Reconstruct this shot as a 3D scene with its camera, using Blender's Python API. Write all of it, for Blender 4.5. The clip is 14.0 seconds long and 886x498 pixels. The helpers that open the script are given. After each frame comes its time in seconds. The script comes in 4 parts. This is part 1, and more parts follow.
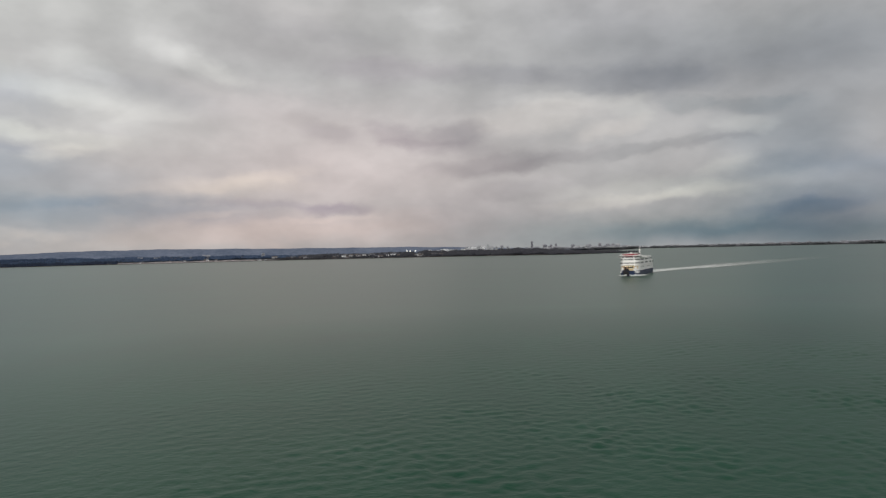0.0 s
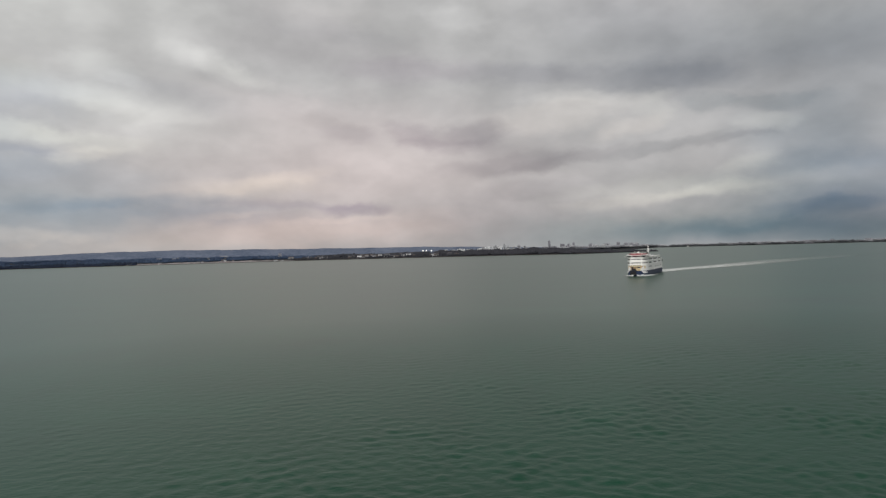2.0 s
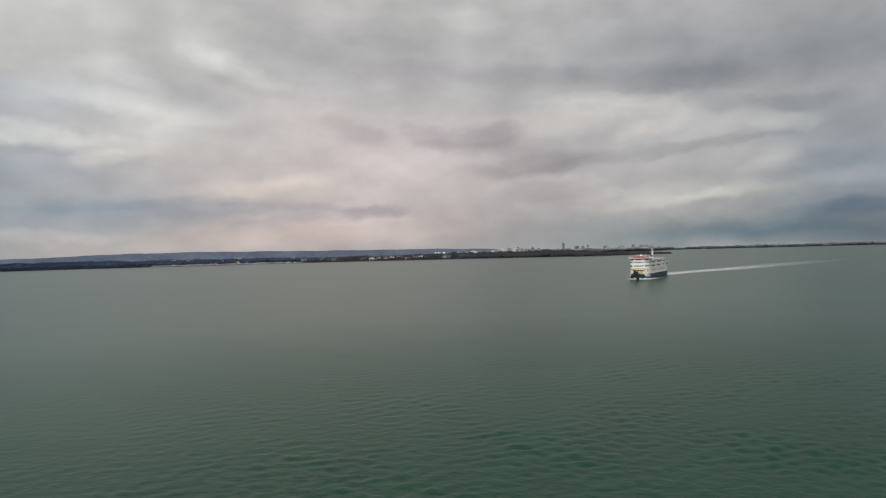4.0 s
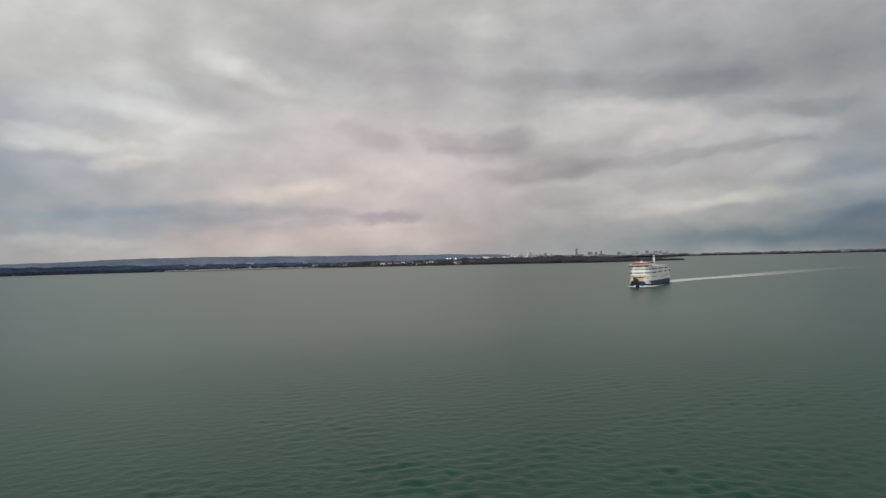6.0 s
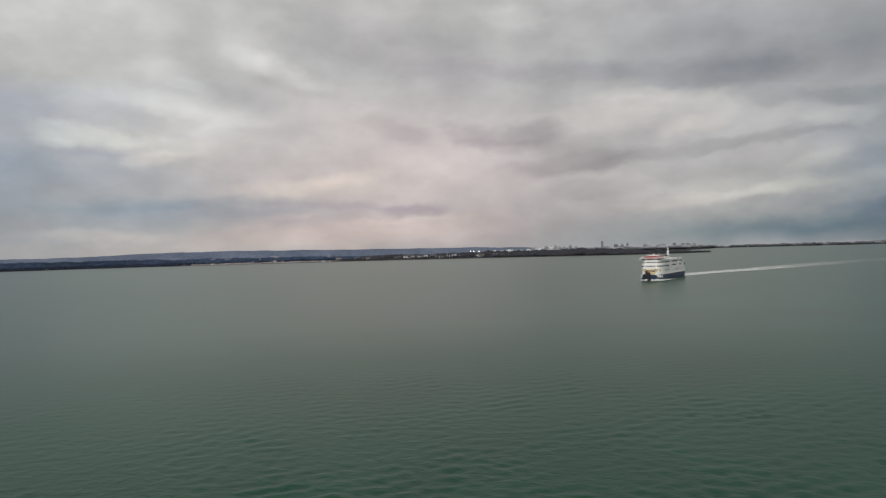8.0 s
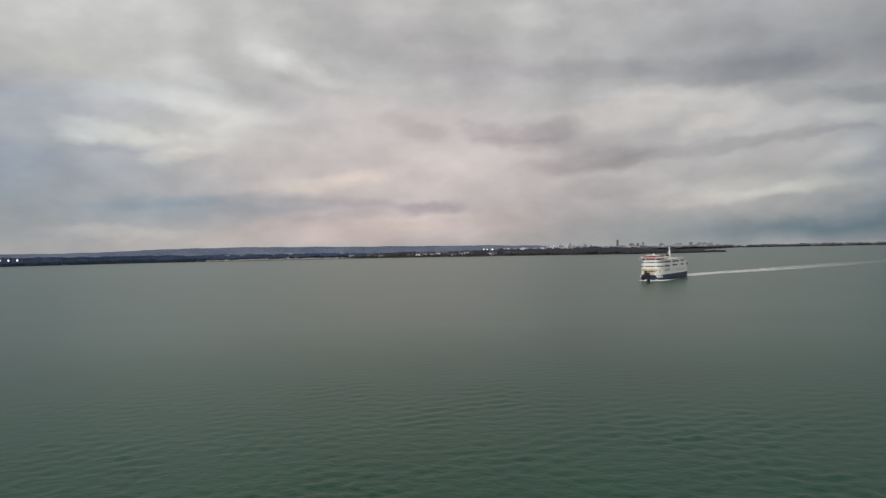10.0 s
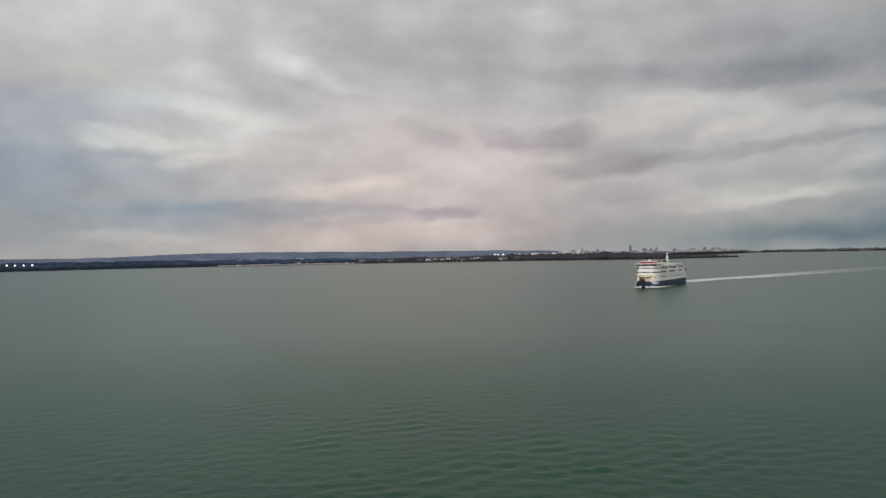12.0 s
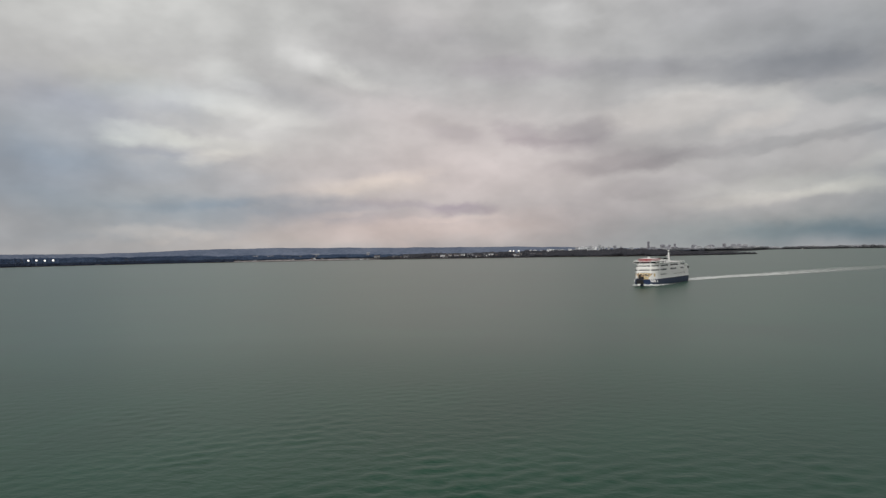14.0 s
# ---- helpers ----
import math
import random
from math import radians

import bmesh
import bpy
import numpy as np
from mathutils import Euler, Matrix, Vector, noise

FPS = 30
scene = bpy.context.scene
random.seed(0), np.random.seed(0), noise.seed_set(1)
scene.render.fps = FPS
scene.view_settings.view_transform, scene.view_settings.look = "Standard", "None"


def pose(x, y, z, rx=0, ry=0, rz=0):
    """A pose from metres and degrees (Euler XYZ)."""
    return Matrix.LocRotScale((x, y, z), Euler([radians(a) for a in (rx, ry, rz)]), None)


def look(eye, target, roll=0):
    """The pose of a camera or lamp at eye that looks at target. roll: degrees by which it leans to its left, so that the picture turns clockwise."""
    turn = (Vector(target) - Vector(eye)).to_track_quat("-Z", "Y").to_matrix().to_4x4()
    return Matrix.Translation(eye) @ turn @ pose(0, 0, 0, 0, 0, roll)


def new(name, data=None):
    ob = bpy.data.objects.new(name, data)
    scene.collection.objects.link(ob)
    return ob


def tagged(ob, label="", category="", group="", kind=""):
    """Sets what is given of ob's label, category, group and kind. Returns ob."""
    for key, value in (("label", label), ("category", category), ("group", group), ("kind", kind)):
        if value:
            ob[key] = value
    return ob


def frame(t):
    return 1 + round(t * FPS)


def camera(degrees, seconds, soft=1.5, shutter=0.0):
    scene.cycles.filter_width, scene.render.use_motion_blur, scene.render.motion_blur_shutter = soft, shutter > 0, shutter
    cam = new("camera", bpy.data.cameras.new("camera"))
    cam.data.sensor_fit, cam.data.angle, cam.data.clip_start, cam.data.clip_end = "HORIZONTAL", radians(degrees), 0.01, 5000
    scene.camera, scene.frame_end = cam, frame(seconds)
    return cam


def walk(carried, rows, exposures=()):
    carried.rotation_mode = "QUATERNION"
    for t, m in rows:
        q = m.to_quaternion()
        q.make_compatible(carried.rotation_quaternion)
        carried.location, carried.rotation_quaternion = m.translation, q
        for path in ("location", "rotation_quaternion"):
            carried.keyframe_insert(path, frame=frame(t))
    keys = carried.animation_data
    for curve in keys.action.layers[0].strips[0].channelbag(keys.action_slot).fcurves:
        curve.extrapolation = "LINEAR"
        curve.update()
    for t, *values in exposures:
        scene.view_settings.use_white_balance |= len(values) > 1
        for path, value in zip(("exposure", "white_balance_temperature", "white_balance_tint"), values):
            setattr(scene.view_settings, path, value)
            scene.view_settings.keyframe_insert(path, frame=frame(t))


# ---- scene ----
# A camera in the air over a strait, facing a ferry and a low coast with a town.
cam = camera(66.11, 14.0, soft=1.4)
PATH = [
    (0, pose(0.00, 0.00, 27.06, 90.084, 1.630, -0.000)),
    (0.5, pose(3.55, 2.90, 27.06, 90.118, 1.733, 0.636)),
    (1, pose(7.13, 5.80, 27.06, 90.027, 1.845, 1.092)),
    (1.5, pose(10.73, 8.71, 27.06, 90.094, 1.838, 1.039)),
    (2, pose(14.35, 11.62, 27.06, 90.108, 1.865, 1.593)),
    (2.5, pose(18.00, 14.54, 27.06, 90.264, 1.837, 2.113)),
    (3, pose(21.66, 17.46, 27.06, 90.286, 1.841, 2.477)),
    (5.5, pose(40.34, 32.16, 27.06, 90.640, 1.657, 3.639)),
    (6, pose(44.14, 35.11, 27.06, 90.818, 1.648, 4.140)),
    (6.5, pose(47.96, 38.07, 27.06, 90.719, 1.785, 4.758)),
    (7, pose(51.81, 41.04, 27.06, 90.578, 1.781, 5.187)),
    (7.5, pose(55.67, 44.01, 27.06, 90.418, 1.886, 5.760)),
    (8, pose(59.57, 46.99, 27.06, 90.294, 1.865, 6.379)),
    (10.5, pose(79.36, 61.96, 27.06, 90.128, 1.417, 7.912)),
    (11, pose(83.38, 64.97, 27.06, 90.322, 1.380, 8.051)),
    (11.5, pose(87.43, 67.98, 27.06, 90.472, 1.331, 8.396)),
    (12, pose(91.50, 71.00, 27.06, 90.586, 1.439, 8.964)),
    (12.5, pose(95.59, 74.03, 27.06, 90.581, 1.413, 9.269)),
    (13, pose(99.71, 77.06, 27.06, 90.574, 1.496, 9.931)),
    (13.5, pose(103.84, 80.09, 27.06, 90.478, 1.411, 10.232)),
    (14, pose(108.00, 83.13, 27.06, 90.293, 1.310, 10.546)),
]
walk(cam, PATH)

# ---- sky and sun ----
SUN_AZ, SUN_EL = -162.0, 27.0
world = bpy.data.worlds.new("overcast_sky")
scene.world = world
world.use_nodes = True
wt = world.node_tree
wt.nodes.clear()


def wnode(kind):
    return wt.nodes.new(kind)


def wmath(op, a, b=None, c=None, clamp=False):
    n = wnode("ShaderNodeMath")
    n.operation, n.use_clamp = op, clamp
    for i, v in enumerate((a, b, c)):
        if v is None:
            continue
        if isinstance(v, (int, float)):
            n.inputs[i].default_value = v
        else:
            wt.links.new(v, n.inputs[i])
    return n.outputs[0]


def wvec(op, a, b=None, c=None):
    n = wnode("ShaderNodeVectorMath")
    n.operation = op
    for i, v in enumerate((a, b, c)):
        if v is None:
            continue
        if isinstance(v, tuple):
            n.inputs[i].default_value = v
        else:
            wt.links.new(v, n.inputs[i])
    return n.outputs[0]


way = wnode("ShaderNodeTexCoord").outputs["Generated"]
split = wnode("ShaderNodeSeparateXYZ")
wt.links.new(way, split.inputs[0])
azimuth = wmath("MULTIPLY", wmath("ARCTAN2", split.outputs[0], split.outputs[1]), 57.2958)
height = wmath("MULTIPLY", wmath("ARCSINE", split.outputs[2]), 57.2958)
flat = wnode("ShaderNodeCombineXYZ")
wt.links.new(azimuth, flat.inputs[0])
wt.links.new(height, flat.inputs[1])


def sky_noise(sx, sy, detail, seed, colour=False, rough=0.55):
    m = wnode("ShaderNodeMapping")
    m.inputs["Location"].default_value = (seed, seed * 0.7, seed)
    m.inputs["Scale"].default_value = (sx, sy, 1)
    wt.links.new(flat.outputs[0], m.inputs[0])
    n = wnode("ShaderNodeTexNoise")
    n.inputs["Scale"].default_value = 1.0
    n.inputs["Detail"].default_value = detail
    n.inputs["Roughness"].default_value = rough
    wt.links.new(m.outputs[0], n.inputs["Vector"])
    return n.outputs["Color" if colour else 0]


# clouds are torn by a slow and a fine swirl
swirl = wvec("MULTIPLY", wvec("SUBTRACT", sky_noise(0.10, 0.22, 2, 3.1, True), (0.5, 0.5, 0.5)), (7.0, 2.4, 0))
fine = wvec("MULTIPLY", wvec("SUBTRACT", sky_noise(0.42, 0.7, 3, 8.7, True), (0.5, 0.5, 0.5)), (2.2, 1.25, 0))
torn = wvec("ADD", wvec("ADD", flat.outputs[0], swirl), fine)
# smaller banks have lumpy edges
lump = wvec("MULTIPLY", wvec("SUBTRACT", sky_noise(0.24, 0.42, 4, 5.3, True, 0.55), (0.5, 0.5, 0.5)), (4.2, 2.2, 0))
ragged = wvec("ADD", flat.outputs[0], lump)

nishita = wnode("ShaderNodeTexSky")
nishita.sky_type, nishita.sun_disc = "NISHITA", False
nishita.sun_elevation, nishita.sun_rotation = radians(SUN_EL), radians(SUN_AZ)
nishita.dust_density = 3.0

ramp = wnode("ShaderNodeValToRGB")
wt.links.new(wmath("DIVIDE", height, 90.0, clamp=True), ramp.inputs[0])
stops = ((0.0, (0.415, 0.40, 0.40)), (0.05, (0.435, 0.42, 0.42)), (0.12, (0.465, 0.455, 0.45)), (0.24, (0.485, 0.48, 0.47)), (0.32, (0.45, 0.44, 0.43)), (0.5, (0.34, 0.335, 0.325)), (1.0, (0.24, 0.24, 0.235)))
while len(ramp.color_ramp.elements) < len(stops):
    ramp.color_ramp.elements.new(0.5)
for e, (at, c) in zip(ramp.color_ramp.elements, stops):
    e.position, e.color = at, (*c, 1)
deck = ramp.outputs[0]


def cloud(az, el, wide, tall, tilt, tint, edge=1.0, place=torn):
    """A bank of cloud: middle and half axes in degrees, what it adds to the deck's colour, and how soft its edge is."""
    global deck
    m = wnode("ShaderNodeMapping")
    m.vector_type = "TEXTURE"
    m.inputs["Location"].default_value = (az, el, 0)
    m.inputs["Rotation"].default_value = (0, 0, radians(tilt))
    m.inputs["Scale"].default_value = (wide, tall, 1)
    wt.links.new(place, m.inputs[0])
    ball = wnode("ShaderNodeTexGradient")
    ball.gradient_type = "SPHERICAL"
    wt.links.new(m.outputs[0], ball.inputs[0])
    soft = wnode("ShaderNodeMapRange")
    soft.interpolation_type = "SMOOTHSTEP"
    soft.inputs[2].default_value = edge
    wt.links.new(ball.outputs[1], soft.inputs[0])
    n = wnode("ShaderNodeVectorMath")
    n.operation = "MULTIPLY_ADD"
    wt.links.new(soft.outputs[0], n.inputs[0])
    n.inputs[1].default_value = tint
    wt.links.new(deck, n.inputs[2])
    deck = n.outputs[0]


def after(place):
    """The same place, worked out once the deck so far is done: keeps the number of open values small."""
    return wvec("MULTIPLY_ADD", deck, (1e-7, 1e-7, 0), place)


cloud(-36, 19, 24, 7, 0, (0.12, 0.125, 0.115))
cloud(-39, 12.0, 12, 2.6, -4, (-0.05, -0.03, 0.015))
cloud(-12, 19.5, 9, 2.6, 0, (0.03, 0.02, 0.02))
cloud(22, 14.6, 25, 6.0, -4, (-0.17, -0.155, -0.135))
cloud(34, 12.5, 15, 8, 0, (-0.06, -0.05, -0.04))
cloud(14, 19, 12, 3.4, 0, (-0.02, -0.02, -0.01))
cloud(-23, 13.0, 9, 1.5, -12, (-0.03, -0.025, -0.015))
cloud(-31, 12.6, 9, 1.8, 0, (0.05, 0.06, 0.065))
cloud(-24.5, 10.6, 10, 3.0, -6, (0.07, 0.075, 0.07))
cloud(-33.5, 6.8, 13, 1.8, -5, (-0.035, -0.015, 0.005))
cloud(-40, 8.5, 14, 5.0, 0, (-0.08, -0.045, -0.005))
cloud(28, 7.5, 9, 4.5, 0, (-0.08, -0.06, -0.04))
cloud(22, 5.3, 11, 1.3, 6, (-0.07, -0.06, -0.05))
cloud(-10.0, 7.0, 25, 8.0, 0, (0.155, 0.10, 0.088))
cloud(-13.5, 12.0, 12, 2.6, -8, (0.08, 0.06, 0.06))
cloud(-33, 4.2, 23, 2.6, -3, (-0.10, -0.06, -0.034))
cloud(-20, 3.4, 17, 1.7, -1, (-0.06, -0.05, -0.03))
cloud(-17, 5.6, 8, 1.2, 2, (0.10, 0.08, 0.05))
cloud(30, 1.2, 22, 3.6, -2, (-0.18, -0.142, -0.132))
cloud(28, 4.2, 13, 3.2, 0, (-0.07, -0.05, -0.035))
cloud(35, 5.2, 11, 2.2, -6, (-0.12, -0.095, -0.065))
cloud(12, 0.8, 15, 2.8, 0, (-0.12, -0.085, -0.08))
cloud(17, 4.6, 13, 1.5, 2, (0.09, 0.09, 0.07))
cloud(-44, 6.5, 11, 5.5, 0, (-0.09, -0.068, -0.045))
cloud(-38, 1.8, 16, 3.2, 0, (-0.08, -0.05, -0.03))
cloud(-30, 0.8, 20, 1.2, 0, (0.05, 0.03, 0.012))
cloud(-28, 10.5, 22, 5.5, 0, (0.06, 0.06, 0.055))
cloud(31.3, 3.4, 9, 1.6, 4, (-0.08, -0.064, -0.048))
cloud(-13, 1.8, 21, 2.4, 0, (0.13, 0.065, 0.04))
cloud(3, 2.6, 14, 3.0, 0, (-0.045, -0.05, -0.045))
# smaller lit billows, streaks and dark undersides
cloud(25, 0.4, 20, 2.0, 0, (-0.095, -0.075, -0.06), 0.9, ragged)
ragged = after(ragged)
cloud(-21.9, 15.9, 3.1, 1.7, -10, (0.075, 0.075, 0.072), 0.82, ragged)
cloud(-19.5, 15.1, 3.3, 1.5, -25, (0.085, 0.085, 0.078), 0.82, ragged)
cloud(-17.3, 14.2, 3.0, 1.0, -22, (0.06, 0.06, 0.052), 0.82, ragged)
cloud(-27.7, 14.3, 3.6, 1.7, -8, (0.07, 0.075, 0.07), 0.72, ragged)
cloud(-26.3, 13.3, 2.2, 0.9, -10, (0.05, 0.05, 0.05), 0.72, ragged)
cloud(-28.8, 12.1, 5.7, 1.2, -4, (0.045, 0.05, 0.045), 0.77, ragged)
cloud(-24.7, 11.2, 6.6, 0.9, -5, (0.05, 0.05, 0.045), 0.77, ragged)
cloud(-30.4, 11.0, 4.6, 0.9, -6, (-0.035, -0.03, -0.02), 0.77, ragged)
cloud(-33.7, 12.8, 7.0, 2.1, -4, (-0.02, -0.015, -0.01), 0.87, ragged)
cloud(-33.8, 9.6, 5.2, 1.0, -5, (0.12, 0.125, 0.1), 0.72, ragged)
cloud(-36.1, 9.2, 1.9, 0.6, 0, (0.07, 0.075, 0.06), 0.72, ragged)
cloud(-28.3, 8.9, 5.8, 1.2, -5, (0.09, 0.09, 0.07), 0.72, ragged)
cloud(-29.4, 7.9, 3.5, 0.9, 4, (0.11, 0.1, 0.075), 0.72, ragged)
cloud(-33.1, 8.2, 4.4, 0.5, -5, (-0.05, -0.045, -0.03), 0.77, ragged)
cloud(-17.9, 6.0, 9.2, 1.1, 6, (0.06, 0.045, 0.03), 0.77, ragged)
cloud(-13.7, 6.7, 6.1, 1.0, 8, (0.05, 0.04, 0.03), 0.77, ragged)
cloud(-9.1, 3.6, 4.0, 0.7, 0, (-0.11, -0.11, -0.08), 0.77, ragged)
cloud(-13.3, 4.1, 8.9, 0.6, -2, (-0.05, -0.05, -0.035), 0.77, ragged)
ragged = after(ragged)
cloud(-26.5, 4.5, 13.3, 0.8, 2, (-0.058, -0.042, -0.026), 0.82, ragged)
cloud(-18.8, 3.3, 3.8, 0.4, 3, (0.05, 0.035, 0.02), 0.77, ragged)
cloud(-10.6, 2.7, 7.3, 0.4, 2, (0.045, 0.03, 0.02), 0.77, ragged)
cloud(-32.8, 2.1, 7.1, 0.8, 0, (0.09, 0.07, 0.05), 0.82, ragged)
cloud(-9.2, 9.7, 3.4, 1.1, -4, (-0.06, -0.06, -0.05), 0.77, ragged)
cloud(-10.8, 10.7, 3.7, 0.7, -8, (-0.03, -0.03, -0.03), 0.77, ragged)
cloud(-3.9, 9.7, 3.5, 1.3, -10, (-0.11, -0.11, -0.095), 0.74, ragged)
cloud(1.4, 9.7, 4.4, 1.4, 5, (-0.12, -0.12, -0.105), 0.74, ragged)
cloud(-0.4, 8.7, 7.4, 0.9, -4, (-0.07, -0.07, -0.06), 0.77, ragged)
cloud(4.0, 7.0, 7.8, 1.4, 4, (-0.1, -0.1, -0.09), 0.77, ragged)
cloud(9.5, 7.2, 7.0, 0.9, 9, (-0.075, -0.075, -0.07), 0.77, ragged)
cloud(16.7, 7.7, 7.4, 0.7, 8, (-0.085, -0.08, -0.075), 0.77, ragged)
cloud(22.0, 7.9, 4.1, 0.5, 6, (-0.06, -0.06, -0.055), 0.77, ragged)
cloud(5.6, 4.8, 7.7, 1.3, 3, (-0.06, -0.06, -0.055), 0.82, ragged)
cloud(16.2, 5.1, 6.0, 1.7, 0, (-0.05, -0.045, -0.045), 0.82, ragged)
cloud(8.1, 10.7, 8.7, 1.7, 3, (0.11, 0.095, 0.08), 0.72, ragged)
cloud(13.9, 9.5, 3.9, 1.0, 13, (0.09, 0.075, 0.06), 0.87, ragged)
cloud(11.2, 12.0, 7.4, 1.0, -2, (0.09, 0.085, 0.075), 0.72, ragged)
ragged = after(ragged)
cloud(16.0, 11.0, 2.3, 1.7, -30, (0.06, 0.06, 0.05), 0.82, ragged)
cloud(24.7, 9.0, 3.5, 0.9, -4, (0.07, 0.07, 0.06), 0.72, ragged)
cloud(22.2, 5.8, 3.0, 1.4, 20, (0.07, 0.07, 0.055), 0.77, ragged)
cloud(20.2, 4.0, 6.1, 0.8, 3, (0.08, 0.08, 0.06), 0.77, ragged)
cloud(14.0, 3.5, 8.7, 0.7, 4, (0.06, 0.055, 0.04), 0.77, ragged)
cloud(0.6, 18.7, 3.4, 1.6, -8, (0.08, 0.08, 0.08), 0.77, ragged)
cloud(-1.0, 19.9, 3.7, 1.6, 0, (0.05, 0.05, 0.05), 0.77, ragged)
cloud(16.8, 13.1, 7.4, 1.8, -5, (-0.08, -0.075, -0.065), 0.72, ragged)
cloud(20.2, 10.8, 2.9, 0.9, -10, (-0.07, -0.06, -0.055), 0.67, ragged)
cloud(24.7, 10.4, 4.8, 0.9, -4, (-0.06, -0.05, -0.045), 0.67, ragged)
cloud(5.9, 14.2, 8.3, 1.2, -3, (-0.065, -0.065, -0.055), 0.77, ragged)
cloud(-4.0, 14.7, 8.6, 1.6, 0, (-0.045, -0.055, -0.042), 0.77, ragged)
cloud(-12.0, 18.3, 10.7, 1.6, -9, (-0.035, -0.035, -0.03), 0.82, ragged)
cloud(28.3, 2.4, 4.8, 0.8, 3, (-0.06, -0.048, -0.035), 0.87, ragged)
cloud(-10.6, 16.3, 13.6, 2.5, -7, (-0.05, -0.055, -0.05), 0.82, ragged)
cloud(26.1, 4.6, 8.0, 3.9, 0, (-0.05, -0.04, -0.035), 0.92, ragged)
cloud(26.3, 8.1, 7.1, 3.8, 0, (-0.055, -0.045, -0.04), 0.92, ragged)
cloud(25.5, 15.9, 8.1, 3.1, 0, (0.05, 0.05, 0.045), 0.92, ragged)
ragged = after(ragged)
cloud(-35.5, 13.2, 5.1, 2.1, 0, (0.02, 0.02, 0), 0.87, ragged)
cloud(23.9, 2.4, 3.7, 0.6, 5, (-0.03, -0.024, -0.018), 0.87, ragged)
cloud(21.2, 1.4, 12.0, 1.2, 1, (-0.06, -0.046, -0.036), 0.87, ragged)
cloud(29.5, 2.0, 7.5, 2.6, 0, (-0.022, -0.026, -0.014), 0.9, ragged)


def veil(sx, sy, seed, low, high, gain):
    """Layers of cloud with an edge: darkens or lightens by the share gain."""
    r = wnode("ShaderNodeMapRange")
    r.interpolation_type = "SMOOTHSTEP"
    for i, v in enumerate((low, high, 1 - gain, 1 + gain), 1):
        r.inputs[i].default_value = v
    wt.links.new(sky_noise(sx, sy, 3, seed, False, 0.5), r.inputs[0])
    return r.outputs[0]


grain = veil(0.06, 0.12, 15.3, 0.30, 0.70, 0.06)
broad = veil(0.14, 0.25, 21.9, 0.32, 0.68, 0.065)
billow = veil(0.33, 0.55, 31.7, 0.28, 0.72, 0.05)
mottle = wnode("ShaderNodeCombineXYZ")
for k in range(3):
    wt.links.new(wmath("MULTIPLY", wmath("MULTIPLY", grain, broad), billow), mottle.inputs[k])
overcast = wvec("MULTIPLY", deck, mottle.outputs[0])
mix = wnode("ShaderNodeMix")
mix.data_type = "RGBA"
mix.inputs["Factor"].default_value = 0.96
thin = wvec("MULTIPLY", nishita.outputs[0], (0.10, 0.10, 0.10))
wt.links.new(thin, mix.inputs[6])
wt.links.new(overcast, mix.inputs[7])
background = wnode("ShaderNodeBackground")
background.inputs[1].default_value = 1.0
wt.links.new(mix.outputs[2], background.inputs[0])
wt.links.new(background.outputs[0], wnode("ShaderNodeOutputWorld").inputs[0])

sun_data = bpy.data.lights.new("sun", "SUN")
sun_data.energy, sun_data.angle, sun_data.color = 1.75, radians(25), (1.0, 0.96, 0.90)
sun = new("sun", sun_data)
sun.matrix_world = look((600 * math.sin(radians(SUN_AZ)), 600 * math.cos(radians(SUN_AZ)), 306), (0, 0, 0))

# ---- materials ----


def material(name, base, rough=0.6, vary=0.25, scale=0.4, bump=0.0, metal=0.0, second=None, fine=6.0):
    """A surface with variation at two scales; scale is in 1 / metres."""
    m = bpy.data.materials.new(name)
    m.use_nodes = True
    t = m.node_tree
    b = t.nodes["Principled BSDF"]
    b.inputs["Roughness"].default_value, b.inputs["Metallic"].default_value = rough, metal
    b.inputs["Specular IOR Level"].default_value = 0.1 if rough > 0.9 else 0.5
    coord = t.nodes.new("ShaderNodeTexCoord")
    big, small = t.nodes.new("ShaderNodeTexNoise"), t.nodes.new("ShaderNodeTexNoise")
    for n, s in ((big, scale), (small, scale * fine)):
        n.inputs["Scale"].default_value, n.inputs["Detail"].default_value = s, 4
        t.links.new(coord.outputs["Object"], n.inputs["Vector"])
    add = t.nodes.new("ShaderNodeMath")
    add.operation = "MULTIPLY_ADD"
    add.inputs[1].default_value = 0.5
    half = t.nodes.new("ShaderNodeMath")
    half.operation = "MULTIPLY"
    half.inputs[1].default_value = 0.5
    t.links.new(big.outputs[0], half.inputs[0])
    t.links.new(small.outputs[0], add.inputs[0])
    t.links.new(half.outputs[0], add.inputs[2])
    r = t.nodes.new("ShaderNodeValToRGB")
    dark = tuple(c * (1 - vary) for c in base)
    lite = second or tuple(min(1, c * (1 + vary)) for c in base)
    r.color_ramp.elements[0].position, r.color_ramp.elements[0].color = 0.36, (*dark, 1)
    r.color_ramp.elements[1].position, r.color_ramp.elements[1].color = 0.64, (*lite, 1)
    t.links.new(add.outputs[0], r.inputs[0])
    t.links.new(r.outputs[0], b.inputs["Base Color"])
    if bump:
        bm_node = t.nodes.new("ShaderNodeBump")
        bm_node.inputs["Strength"].default_value, bm_node.inputs["Distance"].default_value = 0.6, bump
        t.links.new(small.outputs[0], bm_node.inputs["Height"])
        t.links.new(bm_node.outputs[0], b.inputs["Normal"])
    return m


